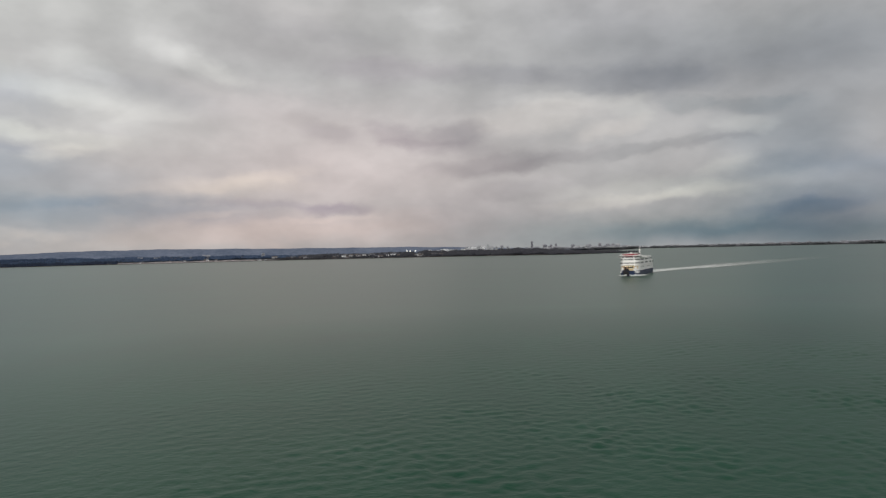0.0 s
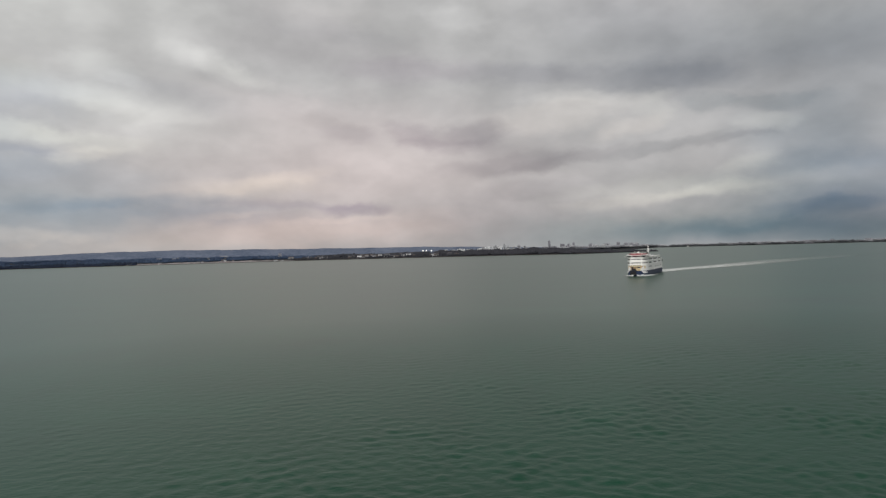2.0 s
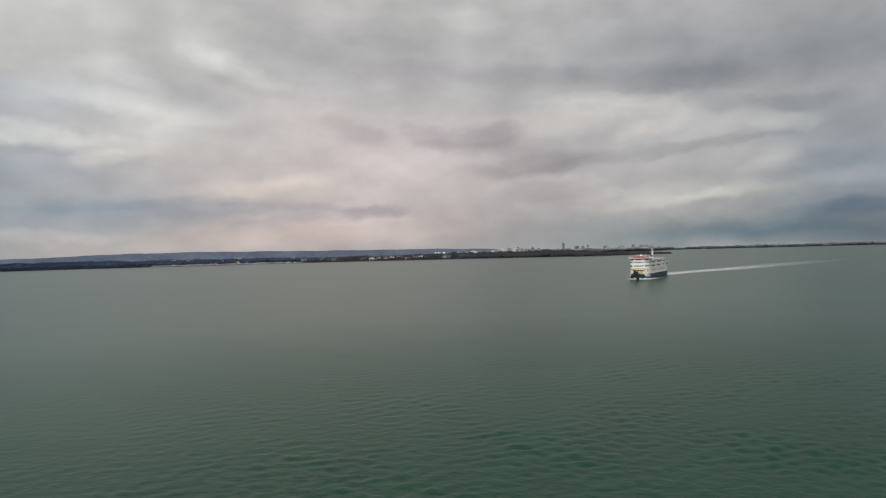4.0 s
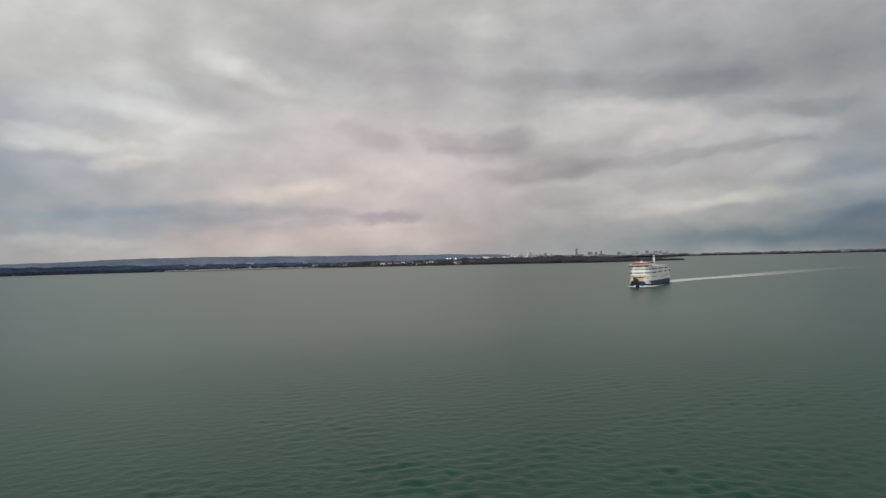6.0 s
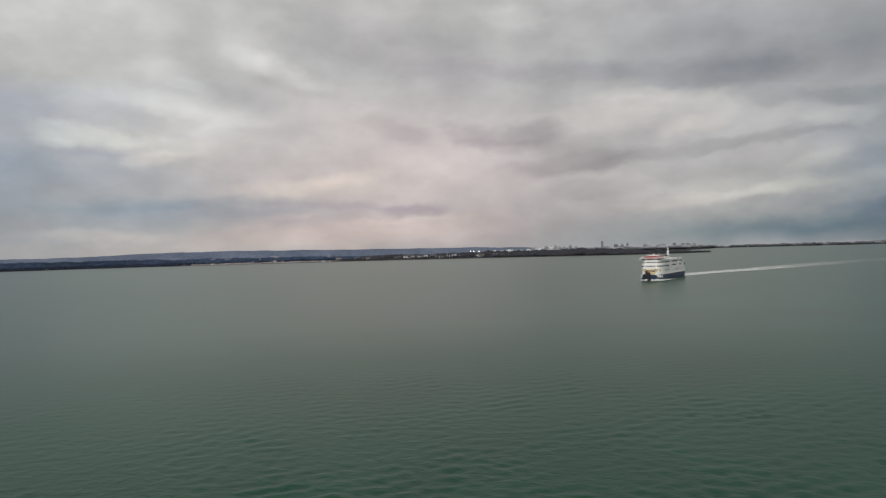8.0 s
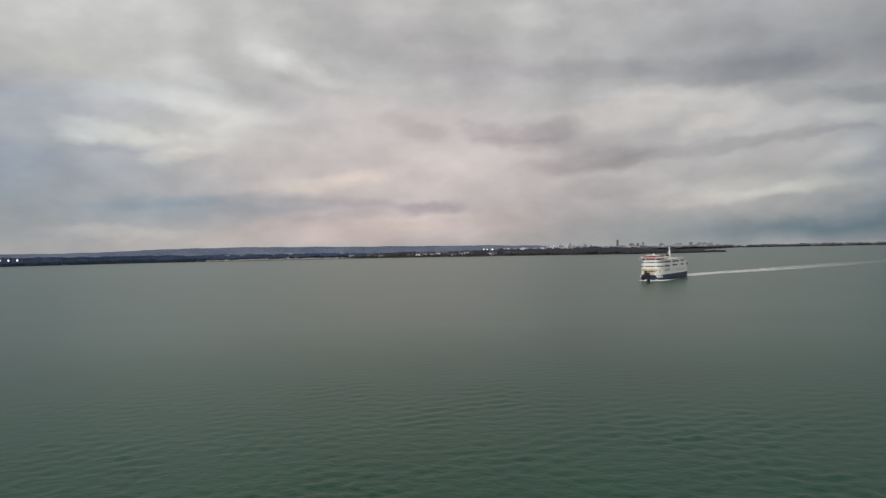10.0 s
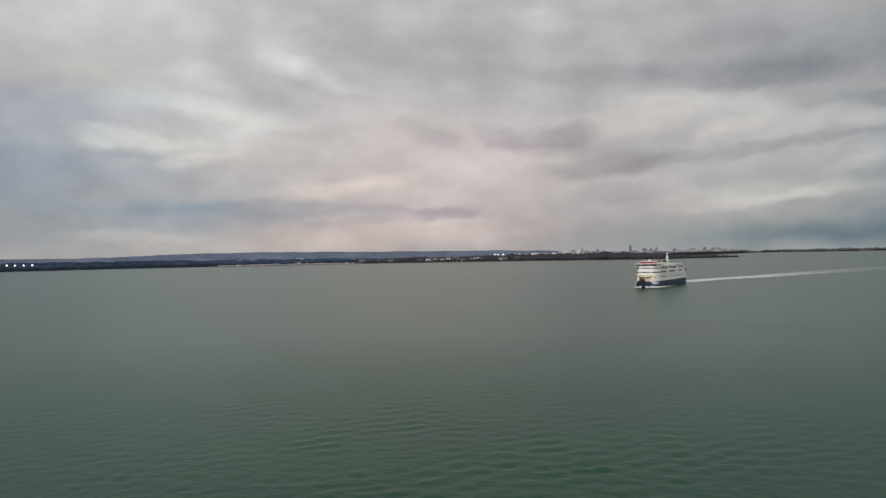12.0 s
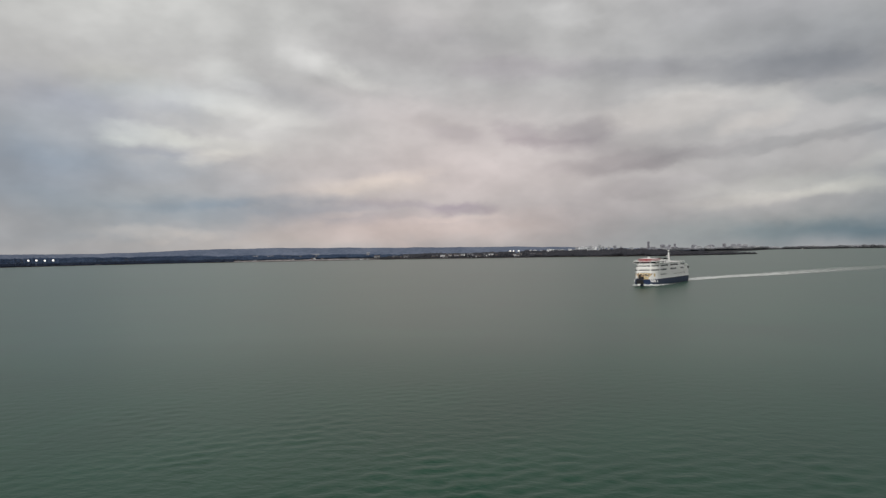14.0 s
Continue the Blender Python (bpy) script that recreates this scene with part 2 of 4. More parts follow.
def water_material():
    m = bpy.data.materials.new("sea_water")
    m.use_nodes = True
    t = m.node_tree
    b = t.nodes["Principled BSDF"]
    coord = t.nodes.new("ShaderNodeTexCoord")

    def ripples(sx, sy, turn, detail, distort=0.6):
        mp = t.nodes.new("ShaderNodeMapping")
        mp.inputs["Rotation"].default_value = (0, 0, radians(turn))
        mp.inputs["Scale"].default_value = (sx, sy, 1)
        t.links.new(coord.outputs["Object"], mp.inputs[0])
        n = t.nodes.new("ShaderNodeTexNoise")
        n.inputs["Scale"].default_value, n.inputs["Detail"].default_value, n.inputs["Distortion"].default_value = 1, detail, distort
        t.links.new(mp.outputs[0], n.inputs["Vector"])
        return n.outputs[0]

    here = t.nodes.new("ShaderNodeVectorMath")
    here.operation = "SUBTRACT"
    here.inputs[1].default_value = (54, 42, 0)
    t.links.new(coord.outputs["Object"], here.inputs[0])
    away = t.nodes.new("ShaderNodeVectorMath")
    away.operation = "LENGTH"
    t.links.new(here.outputs[0], away.inputs[0])
    # ripples fade away from the middle of the camera's path, to fit its view
    ripple_fade = t.nodes.new("ShaderNodeMapRange")
    for i, v in enumerate((50, 230, 1.0, 0.05), 1):
        ripple_fade.inputs[i].default_value = v
    t.links.new(away.outputs["Value"], ripple_fade.inputs[0])
    b.inputs["IOR"].default_value = 1.31
    normal = None
    for height, dist in ((ripples(0.30, 0.40, 24, 2), 0.15), (ripples(0.55, 0.8, -30, 2), 0.13), (ripples(1.6, 2.2, 20, 2), 0.02)):
        n = t.nodes.new("ShaderNodeBump")
        n.inputs["Distance"].default_value = dist
        t.links.new(ripple_fade.outputs[0], n.inputs["Strength"])
        t.links.new(height, n.inputs["Height"])
        if normal:
            t.links.new(normal, n.inputs["Normal"])
        normal = n.outputs[0]
    t.links.new(normal, b.inputs["Normal"])
    # roughness also drops with that distance, fitted to the camera's view
    rough_fade = t.nodes.new("ShaderNodeMapRange")
    for i, v in enumerate((70, 260, 0.38, 0.28), 1):
        rough_fade.inputs[i].default_value = v
    t.links.new(away.outputs["Value"], rough_fade.inputs[0])
    t.links.new(rough_fade.outputs[0], b.inputs["Roughness"])
    # silt at large scale; the sheen of wind streaks is put into the colour too
    silt_and_streaks = t.nodes.new("ShaderNodeMix")
    silt_and_streaks.inputs[0].default_value = 0.45
    t.links.new(ripples(0.004, 0.009, -10, 4, 0.8), silt_and_streaks.inputs[2])
    t.links.new(ripples(0.035, 0.022, 38, 4, 1.2), silt_and_streaks.inputs[3])
    r = t.nodes.new("ShaderNodeValToRGB")
    r.color_ramp.elements[0].position, r.color_ramp.elements[0].color = 0.34, (0.002, 0.051, 0.027, 1)
    r.color_ramp.elements[1].position, r.color_ramp.elements[1].color = 0.66, (0.004, 0.073, 0.038, 1)
    t.links.new(silt_and_streaks.outputs[0], r.inputs[0])
    t.links.new(r.outputs[0], b.inputs["Base Color"])
    return m


def foam_material(name, cover, scale):
    """White foam, broken up; the u of the mesh's uv map runs from fresh (0) to old (1), v from edge to edge."""
    m = bpy.data.materials.new(name)
    m.use_nodes = True
    t = m.node_tree
    b = t.nodes["Principled BSDF"]
    b.inputs["Base Color"].default_value, b.inputs["Roughness"].default_value = (0.72, 0.75, 0.74, 1), 0.8
    uv = t.nodes.new("ShaderNodeUVMap")
    sep = t.nodes.new("ShaderNodeSeparateXYZ")
    t.links.new(uv.outputs[0], sep.inputs[0])
    coord = t.nodes.new("ShaderNodeTexCoord")
    n = t.nodes.new("ShaderNodeTexNoise")
    n.inputs["Scale"].default_value, n.inputs["Detail"].default_value = scale, 5
    t.links.new(coord.outputs["Object"], n.inputs["Vector"])

    def calc(op, a, bb, c=None, clamp=False):
        k = t.nodes.new("ShaderNodeMath")
        k.operation, k.use_clamp = op, clamp
        for i, v in enumerate((a, bb, c)):
            if v is None:
                continue
            if isinstance(v, (int, float)):
                k.inputs[i].default_value = v
            else:
                t.links.new(v, k.inputs[i])
        return k.outputs[0]

    fresh = calc("SUBTRACT", 1.0, sep.outputs[0])
    edge = calc("ABSOLUTE", calc("MULTIPLY_ADD", sep.outputs[1], 2.0, -1.0), 0.0)
    middle = calc("SUBTRACT", 1.0, calc("POWER", edge, 4.0))
    spread = calc("MULTIPLY_ADD", n.outputs[0], 2.2, -0.55, True)
    a = calc("MULTIPLY", calc("MULTIPLY", calc("POWER", fresh, 2.7), middle), calc("MULTIPLY", spread, cover), None, True)
    t.links.new(a, b.inputs["Alpha"])
    return m


WATER = water_material()
WAKE = foam_material("wake_foam", 3.9, 0.16)
BOW_FOAM = foam_material("bow_foam", 5.0, 0.6)
WHITE_PAINT = material("white_ship_paint", (0.86, 0.86, 0.85), 0.4, 0.06, 0.3, second=(0.90, 0.90, 0.89))
BLUE_PAINT = material("blue_hull_paint", (0.009, 0.026, 0.078), 0.5, 0.2, 0.3)
DARK_GLASS = material("tinted_glass", (0.02, 0.025, 0.03), 0.12, 0.2, 0.5)
RED_PAINT = material("red_paint", (0.27, 0.034, 0.044), 0.5, 0.15, 0.5)
BLACK_PAINT = material("black_paint", (0.008, 0.008, 0.010), 0.75, 0.2, 0.5)
DECK_PAINT = material("grey_green_deck", (0.20, 0.22, 0.21), 0.7, 0.2, 0.5)
CREAM = material("cream_lining", (0.62, 0.50, 0.30), 0.6, 0.15, 0.6)
TAN = material("tan_lining", (0.32, 0.22, 0.13), 0.7, 0.25, 0.6)
BOOT = material("antifouling", (0.10, 0.02, 0.02), 0.6, 0.2, 0.5)
LAND = material("winter_fields", (0.050, 0.056, 0.068), 0.95, 0.35, 0.012, second=(0.080, 0.082, 0.088), fine=8)
BEACH = material("shingle_beach", (0.055, 0.048, 0.048), 0.95, 0.3, 0.02, second=(0.105, 0.092, 0.088))
CLIFF = material("pale_earth_cliff", (0.25, 0.23, 0.24), 0.95, 0.3, 0.03, second=(0.36, 0.335, 0.345), fine=5)
# Haze over the distant ridge is mixed into this base colour.
HAZED_HILL = material("hazed_wooded_down", (0.14, 0.178, 0.265), 0.95, 0.2, 0.006, second=(0.185, 0.22, 0.30), fine=7)
LEAVES = material("winter_woodland", (0.050, 0.052, 0.063), 0.95, 0.1, 0.012, second=(0.062, 0.064, 0.077), fine=6)
# Both pinewoods carry haze in their blue, the slope more than the shore.
HAZED_PINES = material("hazed_pinewood", (0.040, 0.066, 0.125), 0.95, 0.3, 0.008, second=(0.072, 0.105, 0.175), fine=6)
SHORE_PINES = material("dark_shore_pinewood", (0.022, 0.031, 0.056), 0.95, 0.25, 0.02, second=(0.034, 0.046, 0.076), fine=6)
# Far trees: a woodland colour greyed and lightened to stand for haze.
HAZED_LEAVES = material("hazed_far_trees", (0.11, 0.118, 0.132), 0.95, 0.25, 0.03, second=(0.16, 0.168, 0.182), fine=6)
PLASTER_WHITE = material("white_plaster", (0.70, 0.72, 0.75), 0.8, 0.1, 0.1)
PLASTER_CREAM = material("cream_plaster", (0.33, 0.335, 0.35), 0.8, 0.12, 0.1)
BRICK = material("red_brick", (0.13, 0.10, 0.09), 0.85, 0.2, 0.2)
SLATE = material("slate_roof", (0.12, 0.125, 0.14), 0.7, 0.2, 0.2)
TILE = material("tiled_roof", (0.11, 0.095, 0.092), 0.8, 0.2, 0.2)
# These three building colours are lightened and blued to paint in the town's haze.
CONCRETE = material("hazed_concrete", (0.32, 0.33, 0.37), 0.85, 0.15, 0.05)
PALE_CONCRETE = material("hazed_pale_concrete", (0.46, 0.48, 0.51), 0.85, 0.12, 0.05)
DARK_CLADDING = material("hazed_dark_cladding", (0.24, 0.24, 0.275), 0.6, 0.2, 0.05)
STEEL = material("galvanised_steel", (0.35, 0.36, 0.37), 0.5, 0.15, 0.5, metal=0.6)


def glow(name, colour, strength):
    m = bpy.data.materials.new(name)
    m.use_nodes = True
    b = m.node_tree.nodes["Principled BSDF"]
    b.inputs["Base Color"].default_value = (0.8, 0.8, 0.8, 1)
    b.inputs["Emission Color"].default_value, b.inputs["Emission Strength"].default_value = (*colour, 1), strength
    return m


FLOOD = glow("floodlight_lamp", (1.0, 0.97, 0.90), 1.2)
DECK_LAMP = glow("car_deck_lamp", (1.0, 0.82, 0.5), 1.3)

# ---- mesh helpers ----


def part(name, bm, mat, parent=None, label="", smooth=False):
    """Links a bmesh as one mesh object under a thing or a part."""
    me = bpy.data.meshes.new(name)
    bm.to_mesh(me)
    bm.free()
    me.materials.append(mat)
    if smooth:
        me.polygons.foreach_set("use_smooth", [True] * len(me.polygons))
    ob = new(name, me)
    if parent is not None:
        ob.parent = parent
    if label:
        tagged(ob, label)
    return ob


def sheet(name, verts, faces, mat, smooth=True):
    me = bpy.data.meshes.new(name)
    me.from_pydata(verts, [], faces)
    me.materials.append(mat)
    if smooth:
        me.polygons.foreach_set("use_smooth", [True] * len(me.polygons))
    me.update()
    return new(name, me)


def block(bm, x0, x1, y0, y1, z0, z1, bevel=0.0, m=None):
    """A box between two corners, with its edges rounded by bevel."""
    r = bmesh.ops.create_cube(bm, size=1, matrix=Matrix.Translation(((x0 + x1) / 2, (y0 + y1) / 2, (z0 + z1) / 2)) @ Matrix.Diagonal((x1 - x0, y1 - y0, z1 - z0, 1)))
    if bevel:
        edges = {e for v in r["verts"] for e in v.link_edges}
        bmesh.ops.bevel(bm, geom=list(edges), offset=bevel, segments=2, affect="EDGES")
    return bm


def tube(bm, x, y, z0, z1, r0, r1, sides=12):
    bmesh.ops.create_cone(bm, cap_ends=True, segments=sides, radius1=r0, radius2=r1, depth=z1 - z0, matrix=Matrix.Translation((x, y, (z0 + z1) / 2)))
    return bm


def prism(bm, outline, z0, z1, inset=0.0):
    """A plan outline carried up from z0 to z1; the top drawn in by inset."""
    low = [bm.verts.new((x, y, z0)) for x, y in outline]
    high = [bm.verts.new((x * (1 - inset), y * (1 - inset), z1)) for x, y in outline]
    n = len(outline)
    bm.faces.new(list(reversed(low)))
    bm.faces.new(high)
    for i in range(n):
        bm.faces.new((low[i], low[(i + 1) % n], high[(i + 1) % n], high[i]))
    bmesh.ops.recalc_face_normals(bm, faces=bm.faces)
    return bm


def root(name, x, y, z, turn, label, category, group=""):
    e = new(name)
    e.matrix_basis = pose(x, y, z, 0, 0, turn)
    return tagged(e, label, category, group)

# ---- sea: one sheet to the horizon, finer ahead ----


def sea():
    cx, cy = 60.0, 5.0
    rings = list(24 * np.exp(0.0047 * np.arange(0, 660)))
    rad = np.array([0.0] + rings + list(rings[-1] * np.exp(0.02 * np.arange(1, 122))))
    ang = np.radians(np.array(list(np.arange(-56, 58, 0.26)) + list(np.arange(58, 304, 6.0))))
    na, nr = len(ang), len(rad)
    r, a = np.meshgrid(rad[1:], ang, indexing="ij")
    x, y = cx + r * np.sin(a), cy + r * np.cos(a)
    z = np.zeros_like(x)
    # how far from the camera's path, around which the waves are raised
    q = np.clip((x * 108 + y * 83) / (108 ** 2 + 83 ** 2), 0, 1)
    off = np.hypot(x - 108 * q, y - 83 * q)
    rng = np.random.default_rng(4)
    step = np.where(r < 520, np.maximum(r * 0.0047, 0.25), r * 0.02)
    for _ in range(30):
        wave = math.exp(rng.uniform(math.log(1.5), math.log(4.0)))
        way_deg = rng.normal(-28, 55)
        k = 2 * math.pi / wave
        fade = np.clip((wave / step - 2.4) / 2.0, 0, 1) * np.clip((260 - off) / 190, 0, 1) ** 2.2
        amp = 0.0088 * wave ** 0.8
        ph = rng.uniform(0, 6.28)
        wob = 1.2 * np.sin(x * k * 0.13 + ph * 2) + 0.9 * np.sin(y * k * 0.09 + ph)
        z += fade * amp * np.sin(k * (x * math.sin(radians(way_deg)) + y * math.cos(radians(way_deg))) + ph + wob)
    gusts = 0.5 + 0.5 * np.sin(x / 11 + 1.4 * np.sin(y / 17 + 0.6)) * np.sin(y / 7.5 + 1.6 * np.sin(x / 19)) + 0.25 * np.sin(x / 4.7 + y / 6.1)
    # waves grow along the camera's path towards the north-east, to fit its view
    fresh = np.clip(0.45 + 0.5 * (x * 108 + y * 83) / (108 ** 2 + 83 ** 2), 0.5, 1.1)
    z *= fresh * (0.3 + 0.95 * np.clip(gusts, 0, 1.2))
    ahead = (a > radians(-56)) & (a < radians(57))
    z = np.where(ahead, z, 0)
    verts = np.zeros(((nr - 1) * na + 1, 3))
    verts[0] = (cx, cy, 0)
    verts[1:, 0], verts[1:, 1], verts[1:, 2] = x.ravel(), y.ravel(), z.ravel()
    i, j = np.meshgrid(np.arange(nr - 2), np.arange(na), indexing="ij")
    jn = (j + 1) % na
    quads = np.stack([1 + i * na + j, 1 + i * na + jn, 1 + (i + 1) * na + jn, 1 + (i + 1) * na + j], -1).reshape(-1, 4)
    fan = [(0, 1 + (q + 1) % na, 1 + q) for q in range(na)]
    ob = sheet("water", verts.tolist(), quads.tolist() + fan, WATER)
    return tagged(ob, "grey-green sea with small wind ripples under overcast sky", "sea", kind="structure")


sea()

# ---- land: a near coast that ends in a spit, and a farther shore ----
NEAR_SHORE = ((-60, 4150), (-38, 4200), (-33, 4160), (-26, 3740), (-22, 3480), (-17.5, 3330), (-12.5, 3180), (-9, 3000), (-3, 2730), (0, 2680), (6, 2440), (10.6, 2310), (13, 2370), (16.2, 2430))
RISE = ((-60, 28), (-44, 31), (-36, 28), (-31, 23), (-26, 16), (-20, 9), (-12, 2), (-5, 2), (-1, 4), (5, 7), (8, 5), (11, 1))
FAR_SHORE = ((1, 4280), (6, 4320), (12, 4540), (17, 4600), (21, 4270), (24, 4070), (28, 3940), (33, 3620), (45, 3500), (62, 3500))
DOWNS = ((-60, 0.56), (-44, 0.60), (-36, 0.48), (-32.4, 0.54), (-29, 0.65), (-22, 0.67), (-14, 0.51), (-7, 0.40), (-3, 0.34), (0, 0.26), (3, 0.10), (7, -0.02), (11, -0.2), (14, -0.30))
EYE_Z = 27.0


def along(table, az):
    return float(np.interp(az, [p[0] for p in table], [p[1] for p in table]))


def polar(az, d):
    return d * math.sin(radians(az)), d * math.cos(radians(az))


def near_height(az, d):
    """Height of the near coast over the sea."""
    s = d - along(NEAR_SHORE, az)
    if s < 0:
        return -1.5
    bumps = noise.noise((az * 0.35, d * 0.004, 0.3)) * 3 + noise.noise((az * 1.4, d * 0.012, 4.0)) * 1.2
    tip = min(1.0, max(0.0, (16.2 - az) / 5.0))
    low = min(s / 26, 1.6) + min(max(s - 30, 0) / 16, 5.5) * tip + min(max(s - 160, 0) / 60, 5.0) * tip + bumps * tip * min(1, s / 160)
    hill = min(1.0, max(0.0, (s - 50) / 300))
    return low + along(RISE, az) * hill * hill * (3 - 2 * hill)


def land_sheet(name, table, az0, az1, step, depth, height, mat_, label):
    azs = np.arange(az0, az1 + 1e-6, step)
    us = np.concatenate([[-0.02, 0.0, 0.004, 0.010, 0.02, 0.035, 0.055], np.linspace(0.08, 1, 22)])
    verts = []
    for az in azs:
        s0, full = along(table, az), depth(az)
        wob = 14 * noise.noise((az * 1.3, 7.7, 0)) + 6 * noise.noise((az * 5, 1.7, 0))
        for u in us:
            d = s0 + u * full + wob * max(0, 1 - u * 4)
            x, y = polar(az, d)
            verts.append((x, y, height(az, d, u)))
    n = len(us)
    faces = [(i * n + j, i * n + j + 1, (i + 1) * n + j + 1, (i + 1) * n + j) for i in range(len(azs) - 1) for j in range(n - 1)]
    ob = sheet(name, verts, [f_[::-1] for f_ in faces], mat_)
    return tagged(ob, label, "land", kind="structure")


def spit_depth(az):
    return float(np.interp(az, (-60, -33, -26, -12, -2, 3, 9, 14, 16.2), (600, 600, 800, 1300, 1400, 1300, 500, 210, 30)))


land_sheet("ground_near_coast", NEAR_SHORE, -60, 16.2, 0.2, spit_depth, lambda az, d, u: -1.5 if u < 0 else near_height(az, d) * (1 if u < 0.97 else 0.1), LAND, "low winter fields and scrub along the near coast")


def beach():
    """A band of shingle along the water's edge."""
    verts, faces = [], []
    azs = np.arange(-60, 16.2, 0.15)
    for az in azs:
        s0 = along(NEAR_SHORE, az)
        wob = 14 * noise.noise((az * 1.3, 7.7, 0)) + 6 * noise.noise((az * 5, 1.7, 0))
        wide = (26 + 16 * noise.noise((az * 0.8, 3.1, 2))) * min(1.0, (16.6 - az) / 2)
        for k, (off, zz) in enumerate(((-6, -0.4), (wide * 0.5, 1.1), (wide, 2.3), (wide + 4, 0.6))):
            verts.append((*polar(az, s0 + wob + off), zz))
    for i in range(len(azs) - 1):
        faces += [(i * 4 + j, (i + 1) * 4 + j, (i + 1) * 4 + j + 1, i * 4 + j + 1) for j in range(3)]
    return tagged(sheet("ground_beach", verts, faces, BEACH), "narrow pale shingle beach at the water's edge", "beach", kind="structure")


beach()


def low_cliff():
    """A low pale earth cliff behind the beach, where the pinewood ends."""
    verts, faces = [], []
    azs = np.arange(-26.6, -13.0, 0.08)
    for az in azs:
        top = (5.6 + 3.6 * noise.noise((az * 0.9, 2.2, 8)) + 1.2 * noise.noise((az * 5, 6.1, 1))) * min(1.0, (az + 26.7) / 0.5, (-12.9 - az) / 3)
        base = along(NEAR_SHORE, az) + 30 + 14 * noise.noise((az * 1.3, 7.7, 0))
        for off, zz in ((0, 1.2), (5, 1.6 + 0.7 * max(top, 0.3)), (9, 1.6 + max(top, 0.3)), (20, 1.2 + max(top, 0.3)), (30, 0.0)):
            verts.append((*polar(az, base + off), zz))
    for i in range(len(azs) - 1):
        faces += [(i * 5 + j, (i + 1) * 5 + j, (i + 1) * 5 + j + 1, i * 5 + j + 1) for j in range(4)]
    return tagged(sheet("ground_cliff", verts, faces, CLIFF), "low pale earth cliff behind the beach", "cliff", kind="structure")


low_cliff()


def far_height(az, d, u):
    if u <= 0:
        return -1.5
    s = d - along(FAR_SHORE, az)
    return min(s / 20, 3.0) + 2.0 * noise.noise((az * 0.9, d * 0.01, 2.0)) * min(1, s / 60) + 2.0 * min(1, s / 150)


land_sheet("ground_far_shore", FAR_SHORE, 1, 62, 0.25, lambda az: min(400, 4820 - along(FAR_SHORE, az)), far_height, LAND, "low built-up far shore across the strait")

# Low land added and shaped to close the water gap in the camera's view.
GAP_LAND = ((5, 3000), (12.6, 3000), (14, 3350), (15.2, 4000), (16, 4480))
land_sheet("ground_gap_land", GAP_LAND, 5, 16, 0.25, lambda az: 4500 - along(GAP_LAND, az), lambda az, d, u: -1.0 if u <= 0 else 0.9 + 0.7 * noise.noise((az * 2.0, d * 0.01, 6.0)), LAND, "low dark land filling the gap between the headland and the town")


def downs():
    """The long wooded ridge behind the near coast."""
    verts, faces = [], []
    azs = np.arange(-60, 14.01, 0.12)
    ds = (4430, 4470, 4510, 4550, 4590, 4630, 4670, 4720, 4770)
    share = (0.0, 0.10, 0.26, 0.48, 0.74, 0.93, 1.0, 0.9, 0.3)
    for az in azs:
        top = EYE_Z + math.tan(radians(along(DOWNS, az))) * 4670
        for d, s in zip(ds, share):
            rough = 5.0 * noise.noise((az * 0.5, d * 0.006, 9)) + 2.2 * noise.noise((az * 2.6, d * 0.02, 5)) + 1.2 * noise.noise((az * 9, d * 0.05, 1))
            verts.append((*polar(az, d), 8 + (top - 8) * s + rough * (0.3 + 0.35 * s)))
    n = len(ds)
    for i in range(len(azs) - 1):
        faces += [(i * n + j, (i + 1) * n + j, (i + 1) * n + j + 1, i * n + j + 1) for j in range(n - 1)]
    return tagged(sheet("ground_downs", verts, faces, HAZED_HILL), "long wooded ridge of hills far inland, blue-grey with painted haze", "hills", kind="structure")


downs()

# ---- woods: uncountable far trees, joined stretch by stretch ----
ICO = bmesh.new()
bmesh.ops.create_icosphere(ICO, subdivisions=1, radius=1)
ICO_V = np.array([v.co[:] for v in ICO.verts])
ICO_F = [tuple(v.index for v in f_.verts) for f_ in ICO.faces]
ICO.free()


def woods(name, label, spots, leaves=LEAVES):
    """Crowns at spots (x, y, z, width, height), each of several uneven clumps on a short stem."""
    verts, faces = [], []
    rng = np.random.default_rng(len(spots))
    for x, y, z, w, hh in spots:
        for k in range(2):
            o = rng.normal(0, 0.28, 3) * (w, w, hh * 0.5)
            size = np.array((w * rng.uniform(0.34, 0.52), w * rng.uniform(0.34, 0.52), hh * rng.uniform(0.30, 0.44)))
            lump = ICO_V * rng.uniform(0.84, 1.14, (len(ICO_V), 1)) * size + (x + o[0], y + o[1], z + hh * 0.58 + o[2])
            b = len(verts)
            verts += lump.tolist()
            faces += [tuple(b + i for i in f_) for f_ in ICO_F]
        b = len(verts)
        t_ = w * 0.05
        verts += [(x - t_, y, z - 1), (x + t_, y, z - 1), (x, y + t_, z - 1), (x, y, z + hh * 0.6)]
        faces += [(b, b + 1, b + 3), (b + 1, b + 2, b + 3), (b + 2, b, b + 3)]
    return tagged(sheet(name, verts, faces, leaves, smooth=True), label, "trees", kind="stuff")


